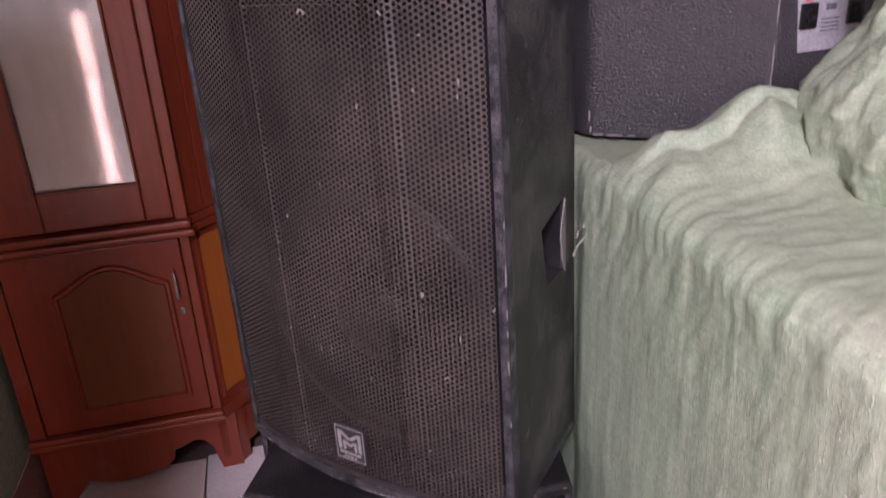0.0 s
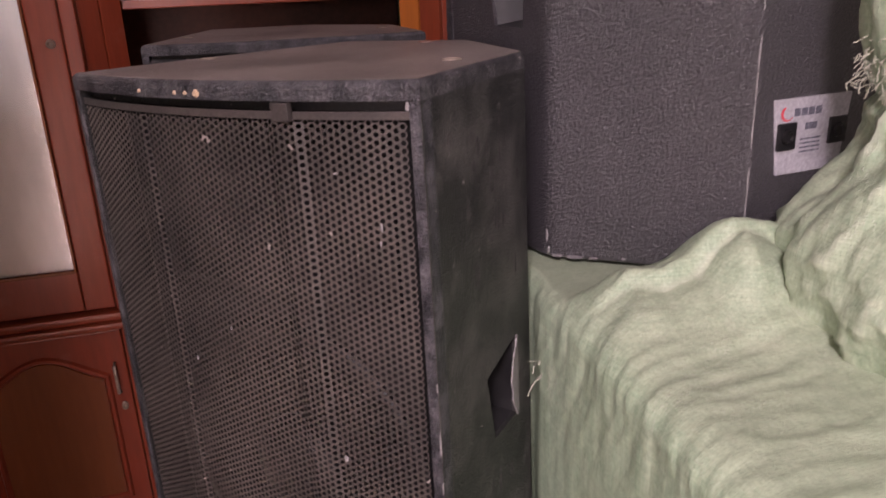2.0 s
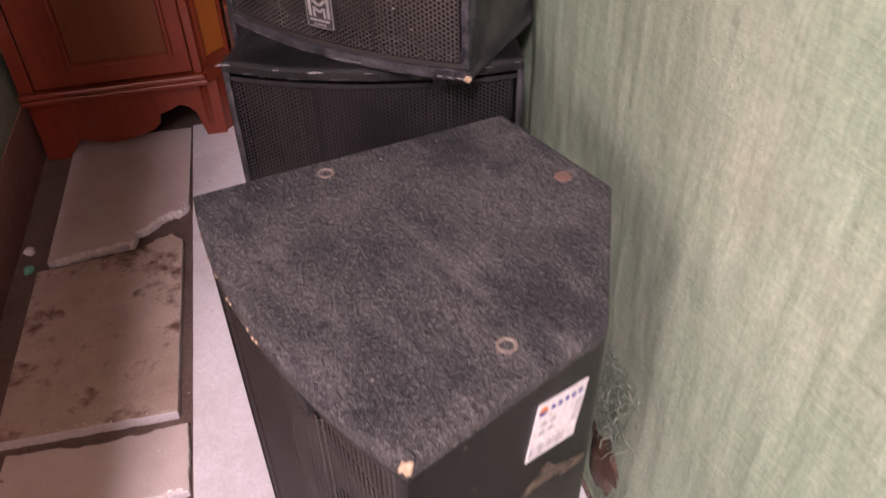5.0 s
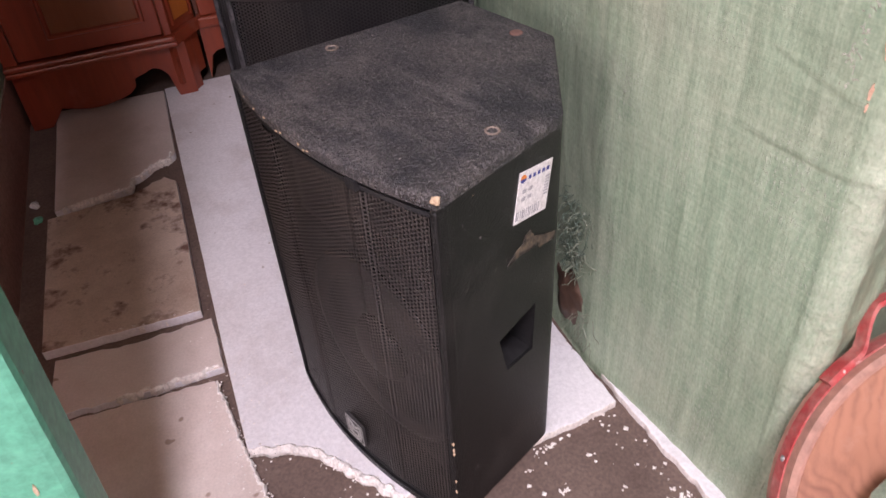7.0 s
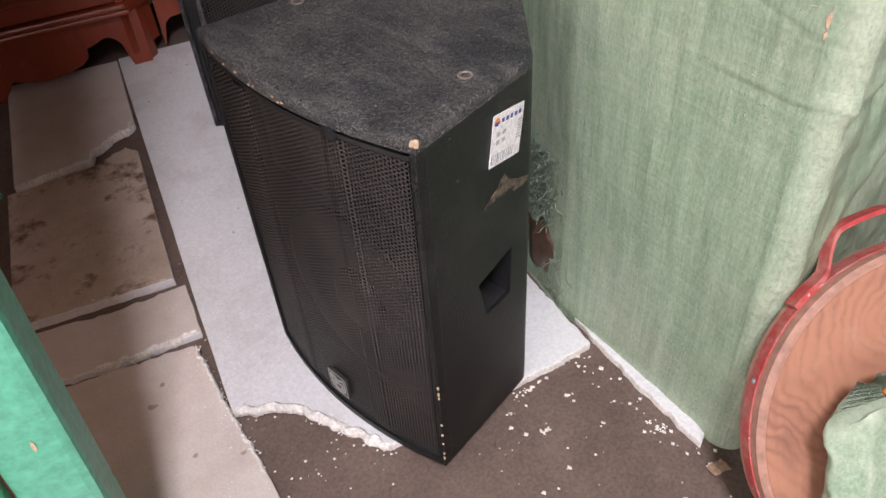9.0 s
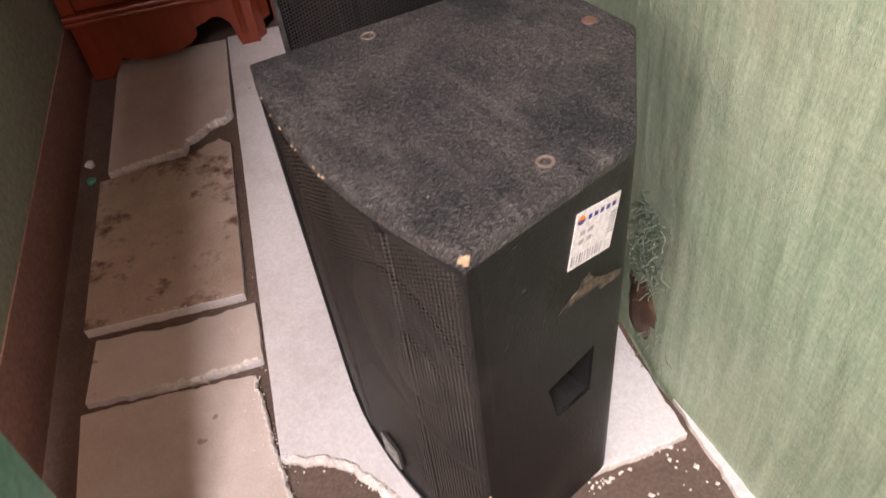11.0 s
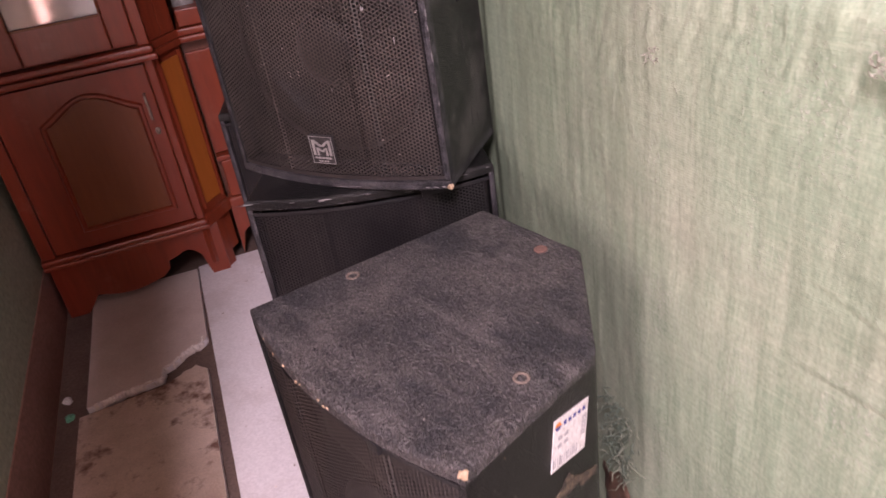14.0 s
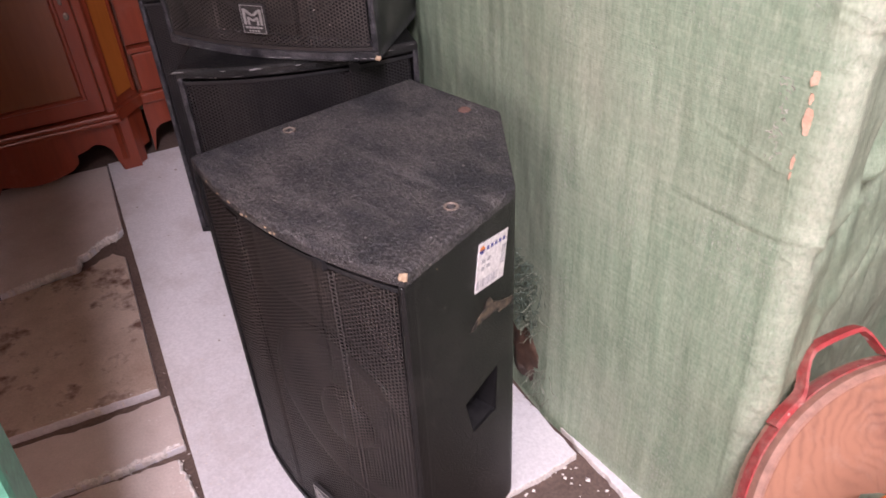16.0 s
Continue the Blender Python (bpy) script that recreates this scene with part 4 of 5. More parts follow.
foam_board([(-0.672, 1.895), (-0.676, 1.297), (-0.60, 1.305), (-0.53, 1.320), (-0.470, 1.324), (-0.462, 1.368), (-0.43, 1.385), (-0.39, 1.422), (-0.36, 1.428), (-0.332, 1.462), (-0.3255, 1.885)], [0.001, 0.006, 0.014, 0.016, 0.010, 0.016, 0.016, 0.012, 0.012, 0.001, 0.001], 0.0, 0.022, FOAM_DIRTY, "soiled white foam board with one corner broken off", 1.0)
foam_board([(-0.692, 1.262), (-0.698, 0.738), (-0.350, 0.728), (-0.345, 1.30), (-0.375, 1.335), (-0.47, 1.285)], [0.001, 0.003, 0.002, 0.004, 0.010, 0.004], 0.0, 0.026, FOAM_STAINED, "brown-stained foam board lying on the cement floor", 2.0)
foam_board([(-0.672, 0.708), (-0.684, 0.545), (-0.50, 0.533), (-0.328, 0.538), (-0.330, 0.700), (-0.50, 0.690)], [0.001, 0.006, 0.006, 0.004, 0.008, 0.006], 0.0, 0.020, FOAM_DIRTY, "short broken piece of soiled foam board", 3.0)
foam_board([(-0.690, 0.520), (-0.66, -0.5), (-0.225, -0.5), (-0.290, 0.125), (-0.322, 0.30), (-0.350, 0.505), (-0.50, 0.515)], [0.001, 0.001, 0.001, 0.004, 0.006, 0.006, 0.006], 0.0, 0.021, FOAM_DIRTY, "long soiled foam board by the doorway", 4.0)
STRIP = [(-0.322, 1.90), (-0.321, 0.60), (-0.318, 0.305), (-0.286, 0.292), (-0.205, 0.262), (-0.140, 0.175), (-0.068, 0.088), (0.02, 0.10), (0.10, 0.16), (0.19, 0.104), (0.386, 0.124), (0.372, 0.34), (0.372, 1.90)]
foam_board(STRIP, [0.001, 0.001, 0.004, 0.010, 0.014, 0.012, 0.006, 0.004, 0.004, 0.005, 0.004, 0.001, 0.001], 0.0, 0.0205, FOAM, "large clean white foam sheet under the loudspeakers, torn at its edge", 5.0)
foam_board([(0.395, 0.26), (0.402, 0.10), (0.418, -0.06), (0.431, -0.165), (0.452, -0.150), (0.46, 0.26)], [0.004, 0.006, 0.006, 0.003, 0.001, 0.001], 0.0, 0.018, FOAM, "narrow white foam strip under the edge of the bale", 6.0)


def torn_lip(path, width, count, seed, label):
    """The crumbled, swollen edge of a broken foam board: a lumpy ridge strewn with beads."""
    verts, faces = [], []
    rnd = random.Random(seed)
    steps = []
    for (x0, y0), (x1, y1) in zip(path, path[1:]):
        n = max(2, int(math.hypot(x1 - x0, y1 - y0) / 0.004))
        steps += [(x0 + (x1 - x0) * k / n, y0 + (y1 - y0) * k / n) for k in range(n)]
    steps = [(x + 0.006 * noise.noise(Vector((x * 60, y * 60, seed))) + 0.003 * noise.noise(Vector((x * 190, y * 190, seed))), y + 0.008 * noise.noise(Vector((y * 60, x * 60, seed + 4))) + 0.004 * noise.noise(Vector((x * 190, y * 190, seed + 9)))) for x, y in steps]
    sides = 9
    for i, (x, y) in enumerate(steps):
        a, b2 = steps[max(i - 1, 0)], steps[min(i + 1, len(steps) - 1)]
        across = Vector((-(b2[1] - a[1]), b2[0] - a[0], 0)).normalized()
        end = min(1.0, i / 6, (len(steps) - 1 - i) / 6)
        for k in range(sides):
            t = math.tau * k / sides
            s = width * (0.35 + 0.65 * end) * (1 + 0.55 * noise.noise(Vector((x * 90 + math.cos(t), y * 90 + math.sin(t), seed))))
            verts.append(Vector((x, y, 0.0135)) + across * s * math.cos(t) + Vector((0, 0, 0.0125 * math.sin(t) * (1 + 0.35 * noise.noise(Vector((x * 120, y * 120, t)))))))
        if i:
            s0, s1 = (i - 1) * sides, i * sides
            faces += [(s0 + k, s0 + (k + 1) % sides, s1 + (k + 1) % sides, s1 + k) for k in range(sides)]
    for k in range(count):
        x, y = rnd.choice(steps)
        c0 = Vector((x + rnd.gauss(0, width * 0.8), y + rnd.gauss(0, width * 0.8), 0.004 + 0.019 * rnd.random()))
        r = rnd.uniform(0.0014, 0.0036)
        s = len(verts)
        verts += [c0 + r * Vector(p) * rnd.uniform(0.7, 1.2) for p in ((0, 0, 1), (1, 0, 0), (0, 1, 0), (-1, 0, 0), (0, -1, 0), (0, 0, -1))]
        faces += [(s, s + 1, s + 2), (s, s + 2, s + 3), (s, s + 3, s + 4), (s, s + 4, s + 1), (s + 5, s + 2, s + 1), (s + 5, s + 3, s + 2), (s + 5, s + 4, s + 3), (s + 5, s + 1, s + 4)]
    return tagged(raw("torn_foam_edge", verts, faces, FOAM_TORN), label, "foam crumbs", kind="stuff")


torn_lip([(-0.316, 0.300), (-0.286, 0.288), (-0.25, 0.280), (-0.205, 0.256), (-0.172, 0.216), (-0.140, 0.172), (-0.105, 0.128), (-0.072, 0.088)], 0.0085, 220, 4, "crumbled white edge of the torn foam sheet")
torn_lip([(-0.655, 1.300), (-0.60, 1.308), (-0.53, 1.324), (-0.472, 1.328), (-0.463, 1.371), (-0.43, 1.389), (-0.39, 1.425), (-0.36, 1.432), (-0.339, 1.464)], 0.0060, 150, 5, "crumbled white edge of the broken foam board")
torn_lip([(-0.55, 0.538), (-0.50, 0.536), (-0.42, 0.537), (-0.332, 0.541)], 0.0045, 90, 6, "crumbled edge of the short foam piece")
torn_lip([(-0.349, 0.50), (-0.337, 0.41), (-0.324, 0.305), (-0.308, 0.22), (-0.292, 0.13)], 0.004, 160, 7, "crumbled white edge of the long foam board")
torn_lip([(-0.60, 0.742), (-0.48, 0.738), (-0.36, 0.734)], 0.0035, 50, 8, "rubbed edge of the stained foam board")


def crumbs():
    rnd = random.Random(9)
    verts, faces = [], []

    def bead(x, y, z, r):
        s = len(verts)
        for p in ((0, 0, 1), (1, 0, 0), (0, 1, 0), (-1, 0, 0), (0, -1, 0), (0, 0, -0.8)):
            verts.append(Vector((x, y, z + r * 0.6)) + r * Vector((p[0] * rnd.uniform(0.6, 1.5), p[1] * rnd.uniform(0.6, 1.5), p[2] * 0.6)))
        faces.extend([(s, s + 1, s + 2), (s, s + 2, s + 3), (s, s + 3, s + 4), (s, s + 4, s + 1), (s + 5, s + 2, s + 1), (s + 5, s + 3, s + 2), (s + 5, s + 4, s + 3), (s + 5, s + 1, s + 4)])
    for k in range(80):
        x, y = rnd.uniform(0.05, 0.44), rnd.uniform(-0.3, 0.12)
        bead(x, y, 0, rnd.choice((0.001, 0.0012, 0.0016, 0.002, 0.003, 0.005)))
    for k in range(28):
        bead(0.425 + rnd.gauss(0, 0.016) - 0.11 * (k / 28), -0.17 + 0.35 * (k / 28) + rnd.gauss(0, 0.014), 0.0, rnd.uniform(0.001, 0.0045))
    for k in range(30):
        bead(rnd.uniform(-0.28, -0.06), rnd.uniform(0.02, 0.2), 0, rnd.uniform(0.001, 0.003))
    for k in range(60):
        bead(-0.30 + rnd.gauss(0, 0.05), 0.50 + rnd.gauss(0, 0.12), 0.020, rnd.uniform(0.0008, 0.0022))
    for k in range(14):
        bead(0.21 + rnd.gauss(0, 0.016), 0.09 + rnd.gauss(0, 0.010), 0, rnd.uniform(0.001, 0.004))
    # clusters: flakes of several beads stuck together
    for x, y, w, count in ((0.397, -0.098, 0.011, 16), (0.385, -0.078, 0.006, 8), (0.205, -0.005, 0.008, 14), (0.286, 0.046, 0.006, 9), (0.425, -0.20, 0.006, 8), (0.225, 0.092, 0.007, 9), (0.150, 0.030, 0.004, 5), (0.165, 0.060, 0.004, 5), (0.31, -0.04, 0.004, 5), (0.20, -0.09, 0.004, 5), (0.25, 0.10, 0.004, 5), (0.30, 0.118, 0.004, 5)):
        for k in range(count):
            bead(x + rnd.gauss(0, w * 0.75), y + rnd.gauss(0, w * 0.4), 0, rnd.uniform(0.0015, 0.0038))
    for k in range(60):
        bead(-0.335 + rnd.gauss(0, 0.03), 0.33 + rnd.gauss(0, 0.13), 0.0205, rnd.uniform(0.0008, 0.0026))
    for k in range(26):
        bead(-0.19 + rnd.gauss(0, 0.05), 0.44 + rnd.gauss(0, 0.07), 0.0200, rnd.uniform(0.0006, 0.0022))
    return tagged(raw("foam_crumbs", verts, faces, FOAM_TORN), "scattered white foam crumbs on the floor", "foam crumbs", kind="stuff")


crumbs()


def litter():
    """Scraps in the gap along the wall."""
    for k, (x, y, mat, label) in enumerate(((-0.735, 1.38, PAPER, "small crumpled white scrap by the wall"), (-0.725, 1.30, TEAL, "small teal plastic scrap by the wall"))):
        bm = bmesh.new()
        bmesh.ops.create_icosphere(bm, subdivisions=2, radius=0.013)
        for v in bm.verts:
            v.co = v.co * (1 + 0.6 * noise.noise(v.co * 90 + Vector((k, 0, 0))))
            v.co.z = max(v.co.z * 0.7, -0.006) + 0.006
            v.co += Vector((x, y, 0))
        tagged(part("scrap", bm, mat), label, "scrap", "scraps by the wall")


litter()


def cardboard_scrap():
    """A crushed bit of brown card by the corner of the bale."""
    bm = bmesh.new()
    bmesh.ops.create_grid(bm, x_segments=10, y_segments=8, size=0.5)
    for v in bm.verts:
        x, y = v.co.x * 0.034, v.co.y * 0.022
        v.co = (0.432 + x + 0.004 * noise.noise(Vector((y * 90, x * 90, 2))), -0.212 + y + 0.004 * noise.noise(Vector((x * 90, y * 90, 5))), 0.006 + 0.005 * noise.noise(Vector((x * 80, y * 80, 1))))
    r = bmesh.ops.extrude_face_region(bm, geom=list(bm.faces))
    bmesh.ops.translate(bm, verts=[g for g in r["geom"] if isinstance(g, bmesh.types.BMVert)], vec=(0, 0, 0.0025))
    tagged(part("cardboard_scrap", bm, CARDBOARD), "crushed scrap of brown cardboard beside the bale", "scrap")


cardboard_scrap()


# ---- the wrapped bale ----
BX0, BX1, BY0, BY1 = 0.388, 1.55, -0.195, 1.27


def bale_point(p, n):
    """Folds and dents of the cloth at a point of the rounded box."""
    x, y, z = p
    up = max(0.0, min(1.0, (z - 0.93) / 0.17))
    d = 0.006 * fbm(x * 3, y * 3, z * 3)
    d += 0.0011 * (ridge(x * 16, y * 16 + 0.4 * math.sin(z * 5), z * 0.9) - 0.5)
    d += 0.0012 * fbm(x * 30, y * 30, z * 9)
    # long slanting creases pressed into the cloth
    for a, off, wide in ((0.45, 0.86, 0.010), (0.38, 0.62, 0.008), (0.55, 0.42, 0.009), (0.30, 0.98, 0.007)):
        s = z - off - a * (y + 0.1) + 0.02 * noise.noise(Vector((y * 4, off * 9, 0)))
        d += 0.0003 * math.exp(-(s / wide) ** 2) * max(0.0, noise.noise(Vector((y * 2.3 + off * 7, z * 2.0, 3.0))) + 0.35)
    # pleats drawn over the shoulder and across the top
    warp = y + 0.10 * math.sin(3.0 * x + 1.0) * up + 0.05 * noise.noise(Vector((x * 3, y * 3, z * 2)))
    d += up * (0.0035 * ridge(warp * 5.0, x * 1.6 + z, 0.3) + 0.0020 * ridge(warp * 13.0 + 0.4 * fbm(x * 4, y * 4, z * 3), x * 3.0, 5.0) + 0.0018 * ridge(warp * 31.0, x * 6.0, 9.0) - 0.0035)
    q = Vector(p) + Vector(n) * d
    # crumpled fine creases where the cloth is drawn over the shoulder
    d2 = up * (0.0016 * (ridge(x * 7 + 2 * fbm(x * 5, y * 5, z * 5), warp * 34, z * 9) - 0.5) + 0.0013 * (ridge(x * 30, warp * 70 + 1.5 * fbm(x * 9, y * 9, 1.0), z * 30) - 0.5))
    q += Vector(n) * d2
    # pressed creases low on the passage face and slanting folds on the front end
    if n[0] < -0.7 and z < 1.1:
        for yc, zc, slope, reach, deep in ((-0.11, 0.706, -0.07, 0.11, 0.0016), (-0.08, 0.808, 0.22, 0.08, 0.0010)):
            across, along = z - zc - slope * (y - yc) + 0.006 * noise.noise(Vector((y * 12, zc * 9, 0))), (y - yc) / reach
            q.x += deep * math.exp(-(across / 0.0055) ** 2 - along ** 4) - 0.6 * deep * math.exp(-((across - 0.011) / 0.007) ** 2 - along ** 4)
    if n[1] < -0.2:
        # the front end turns away from the passage
        q.y += min(0.14, 0.28 * max(0.0, x - 0.425))
    if n[1] < -0.7:
        for xc, zc, slope, reach, deep, wide in ((0.60, 0.735, 0.26, 0.16, 0.016, 0.020), (0.56, 0.90, 4.2, 0.05, 0.016, 0.11), (0.72, 0.93, 1.6, 0.12, 0.016, 0.05), (0.66, 0.55, 0.9, 0.14, 0.010, 0.04), (0.85, 0.75, 2.4, 0.12, 0.014, 0.07)):
            across, along = z - zc - slope * (x - xc) + 0.02 * noise.noise(Vector((x * 7, zc * 9, 2))), (x - xc) / reach
            q.y += deep * math.exp(-(across / wide) ** 2 - along ** 4) - 0.7 * deep * math.exp(-((across - 2.0 * wide) / wide) ** 2 - along ** 4)
        q.y -= 0.004 * (ridge(x * 14, z * 14 + fbm(x * 5, z * 5, 0), 4.0) - 0.5)
    # the cloth is gathered and crushed along the upright front corner
    if n[0] < -0.05 and n[1] < -0.05:
        q += Vector(n) * (0.004 * (ridge(x * 9, y * 9, z * 4) - 0.4) + 0.0016 * (ridge(x * 40, y * 40, z * 45) - 0.5))
    # under the standing loudspeaker the cloth is pressed flat
    if z > 1.05 and y > 0.74:
        q.z = min(q.z, 1.158)
    if z > 1.0:
        # a gathered swelling before the loudspeaker, with the loose flap of cloth that ends there
        g = math.exp(-(((x - 0.58) / 0.14) ** 2 + ((y - 0.665) / 0.075) ** 2))
        q.z += 0.066 * g * (0.75 + 0.5 * ridge(x * 9, y * 7, 2.0))
        line = 0.672 + 0.018 * noise.noise(Vector((x * 11, 3, 0))) - 0.10 * max(0.0, x - 0.58)
        flap = max(0.0, min(1.0, (y - line) / 0.012)) * max(0.0, min(1.0, (x - 0.40) / 0.05, (0.66 - x) / 0.03)) * max(0.0, min(1.0, (0.745 - y) / 0.03))
        q.z += 0.020 * flap
    # the shoulder slopes down towards the front end
    if z > 0.9:
        q.z -= 0.02 * max(0.0, min(1.0, (0.62 - y) / 0.8)) * up
    return q


def bale():
    r, top = 0.040, 1.165
    lo, hi = Vector((BX0, BY0, 0.0)), Vector((BX1, BY1, top))
    verts, faces, index = [], [], {}

    def vert(p):
        key = tuple(round(c * 2000) for c in p)
        if key in index:
            return index[key]
        p = Vector(p)
        inner = Vector((min(max(p.x, lo.x + r), hi.x - r), min(max(p.y, lo.y + r), hi.y - r), min(p.z, hi.z - r)))
        n = p - inner
        n = n.normalized() if n.length > 1e-6 else Vector((0, 0, 1))
        q = inner + n * r
        if abs(p.z) > 1e-4:
            q = bale_point(q, n)
        # the face falls back behind the stacked loudspeakers
        back = max(0.0, min(1.0, (q.y - 0.77) / 0.06))
        q.x += 0.012 * back * back * (3 - 2 * back) * max(0.0, 1 - (q.x - lo.x) / 0.12)
        # the face towards the passage leans out a little at the front end
        q.x += 0.075 * max(0.0, min(1.0, (0.25 - q.y) / 0.45)) * (1 - 0.22 * q.z) * max(0.0, 1 - (q.x - lo.x) / 0.5)
        verts.append(q)
        index[key] = len(verts) - 1
        return index[key]

    def sheet(corner, du, dv, nu, nv):
        corner, du, dv = Vector(corner), Vector(du), Vector(dv)
        grid = [[vert(corner + du * (i / nu) + dv * (j / nv)) for j in range(nv + 1)] for i in range(nu + 1)]
        for i in range(nu):
            for j in range(nv):
                f = (grid[i][j], grid[i + 1][j], grid[i + 1][j + 1], grid[i][j + 1])
                if len(set(f)) == 4:
                    faces.append(f)
    sx, sy, sz = hi - lo
    sheet(lo, (0, sy, 0), (0, 0, sz), 340, 300)
    sheet(lo, (0, 0, sz), (sx, 0, 0), 300, 200)
    sheet((lo.x, lo.y, hi.z), (0, sy, 0), (sx, 0, 0), 340, 200)
    sheet((hi.x, lo.y, 0), (0, 0, sz), (0, sy, 0), 40, 60)
    sheet((lo.x, hi.y, 0), (sx, 0, 0), (0, 0, sz), 30, 40)
    sheet(lo, (sx, 0, 0), (0, sy, 0), 30, 60)
    root = empty("bale", pose(0, 0, 0), "tall bale wrapped in green woven sacking, torn low down", "bale")
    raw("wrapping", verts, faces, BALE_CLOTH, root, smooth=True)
    return root, verts


bale_root, bale_verts = bale()


def threads(name, root, centre, spread, count, length, drop, seed, mat, radius=0.0007, out=(-1, 0, 0)):
    """A tuft of loose plastic threads, joined."""
    rnd = random.Random(seed)
    verts, faces = [], []
    for k in range(count):
        p = Vector([c + rnd.uniform(-s, s) for c, s in zip(centre, spread)])
        way = Vector(out) * rnd.uniform(0.3, 1) + Vector((rnd.gauss(0, 0.5), rnd.gauss(0, 0.8), rnd.gauss(0, 0.6)))
        pts = [p.copy()]
        size = length * rnd.uniform(0.4, 1.1)
        for s in range(7):
            way = (way + Vector((rnd.gauss(0, 0.45), rnd.gauss(0, 0.45), rnd.gauss(0, 0.45) - drop))).normalized()
            pts.append(pts[-1] + way * size / 7)
        v, f = tube(pts, radius * rnd.uniform(0.7, 1.6), 4)
        s = len(verts)
        verts += v
        faces += [tuple(i + s for i in face) for face in f]
    ob = raw(name, verts, faces, mat, root, "tuft of frayed plastic threads")
    return tagged(ob, kind="stuff")


threads("frayed_threads", bale_root, (0.388, 0.325, 0.30), (0.008, 0.045, 0.085), 170, 0.040, 0.25, 11, THREAD, 0.0006)
threads("frayed_threads", bale_root, (0.386, 0.320, 0.29), (0.008, 0.045, 0.085), 60, 0.045, 0.25, 17, THREAD_PALE, 0.0007)
threads("frayed_threads", bale_root, (0.388, 0.262, 0.10), (0.008, 0.016, 0.060), 26, 0.075, 0.6, 12, THREAD_PALE, 0.0006)
threads("frayed_threads", bale_root, (0.395, 0.78, 1.055), (0.006, 0.012, 0.015), 16, 0.035, 0.3, 13, FRAY)


def torn_patch():
    """Brown packing bulging from the tear near the floor."""
    bm = bmesh.new()
    bmesh.ops.create_icosphere(bm, subdivisions=4, radius=1)
    for v in bm.verts:
        p = v.co.copy()
        s = 1 + 0.22 * fbm(p.x * 1.5, p.y * 1.5, p.z * 1.5) + 0.10 * ridge(p.x, p.y * 1.2, p.z * 4.5)
        v.co = Vector((0.410 + 0.032 * p.x * s, 0.335 + 0.062 * p.y * s, 0.125 + 0.088 * p.z * s))
    part("packing", bm, HIDE, bale_root, "brown wrinkled packing showing through the tear", smooth=True)


torn_patch()


RUBBED = surface("rubbed_orange_board", (0.66, 0.43, 0.31), (0.56, 0.33, 0.22), 60, (0.4, 0.7), 0.8, 90, 0.3)


def rubbed_patch(place, out, w, h, seed):
    """A small tear in the sacking with orange board behind it."""
    place = min(bale_verts, key=lambda v: (v - Vector(place)).length)
    out = Vector(out).normalized()
    across = Vector((-out.y, out.x, 0))
    n = 14
    front, back = [], []
    for k in range(n):
        a = math.tau * k / n
        s = 1 + 0.55 * noise.noise(Vector((math.cos(a) * 1.5, math.sin(a) * 1.5, seed)))
        p = place + across * w * math.cos(a) * s + Vector((0, 0, h * math.sin(a) * s))
        front.append(p + out * 0.0016)
        back.append(p - out * 0.006)
    raw("rubbed_patch", front + back, [tuple(range(n))] + [(i, (i + 1) % n, n + (i + 1) % n, n + i) for i in range(n)], RUBBED, bale_root, "orange board showing through a tear")


for k, (y, z, w, h) in enumerate(((-0.160, 0.932, 0.005, 0.008), (-0.165, 0.880, 0.0055, 0.017), (-0.157, 0.826, 0.0020, 0.009), (-0.10, 1.095, 0.008, 0.004), (-0.14, 1.06, 0.009, 0.006), (-0.163, 0.906, 0.003, 0.006), (-0.158, 0.805, 0.0016, 0.005))):
    rubbed_patch((0.42, y, z), (-0.8, -0.6, 0), w, h, k + 0.5)
threads("frayed_threads", bale_root, (0.415, -0.105, 1.095), (0.006, 0.05, 0.02), 110, 0.022, 0.05, 14, FRAY, 0.0006)
threads("frayed_threads", bale_root, (0.389, 0.245, 1.030), (0.002, 0.012, 0.010), 34, 0.016, 0.1, 15, FRAY, 0.0006)
threads("frayed_threads", bale_root, (0.390, -0.163, 0.90), (0.003, 0.008, 0.05), 40, 0.010, 0.1, 16, FRAY, 0.0005)


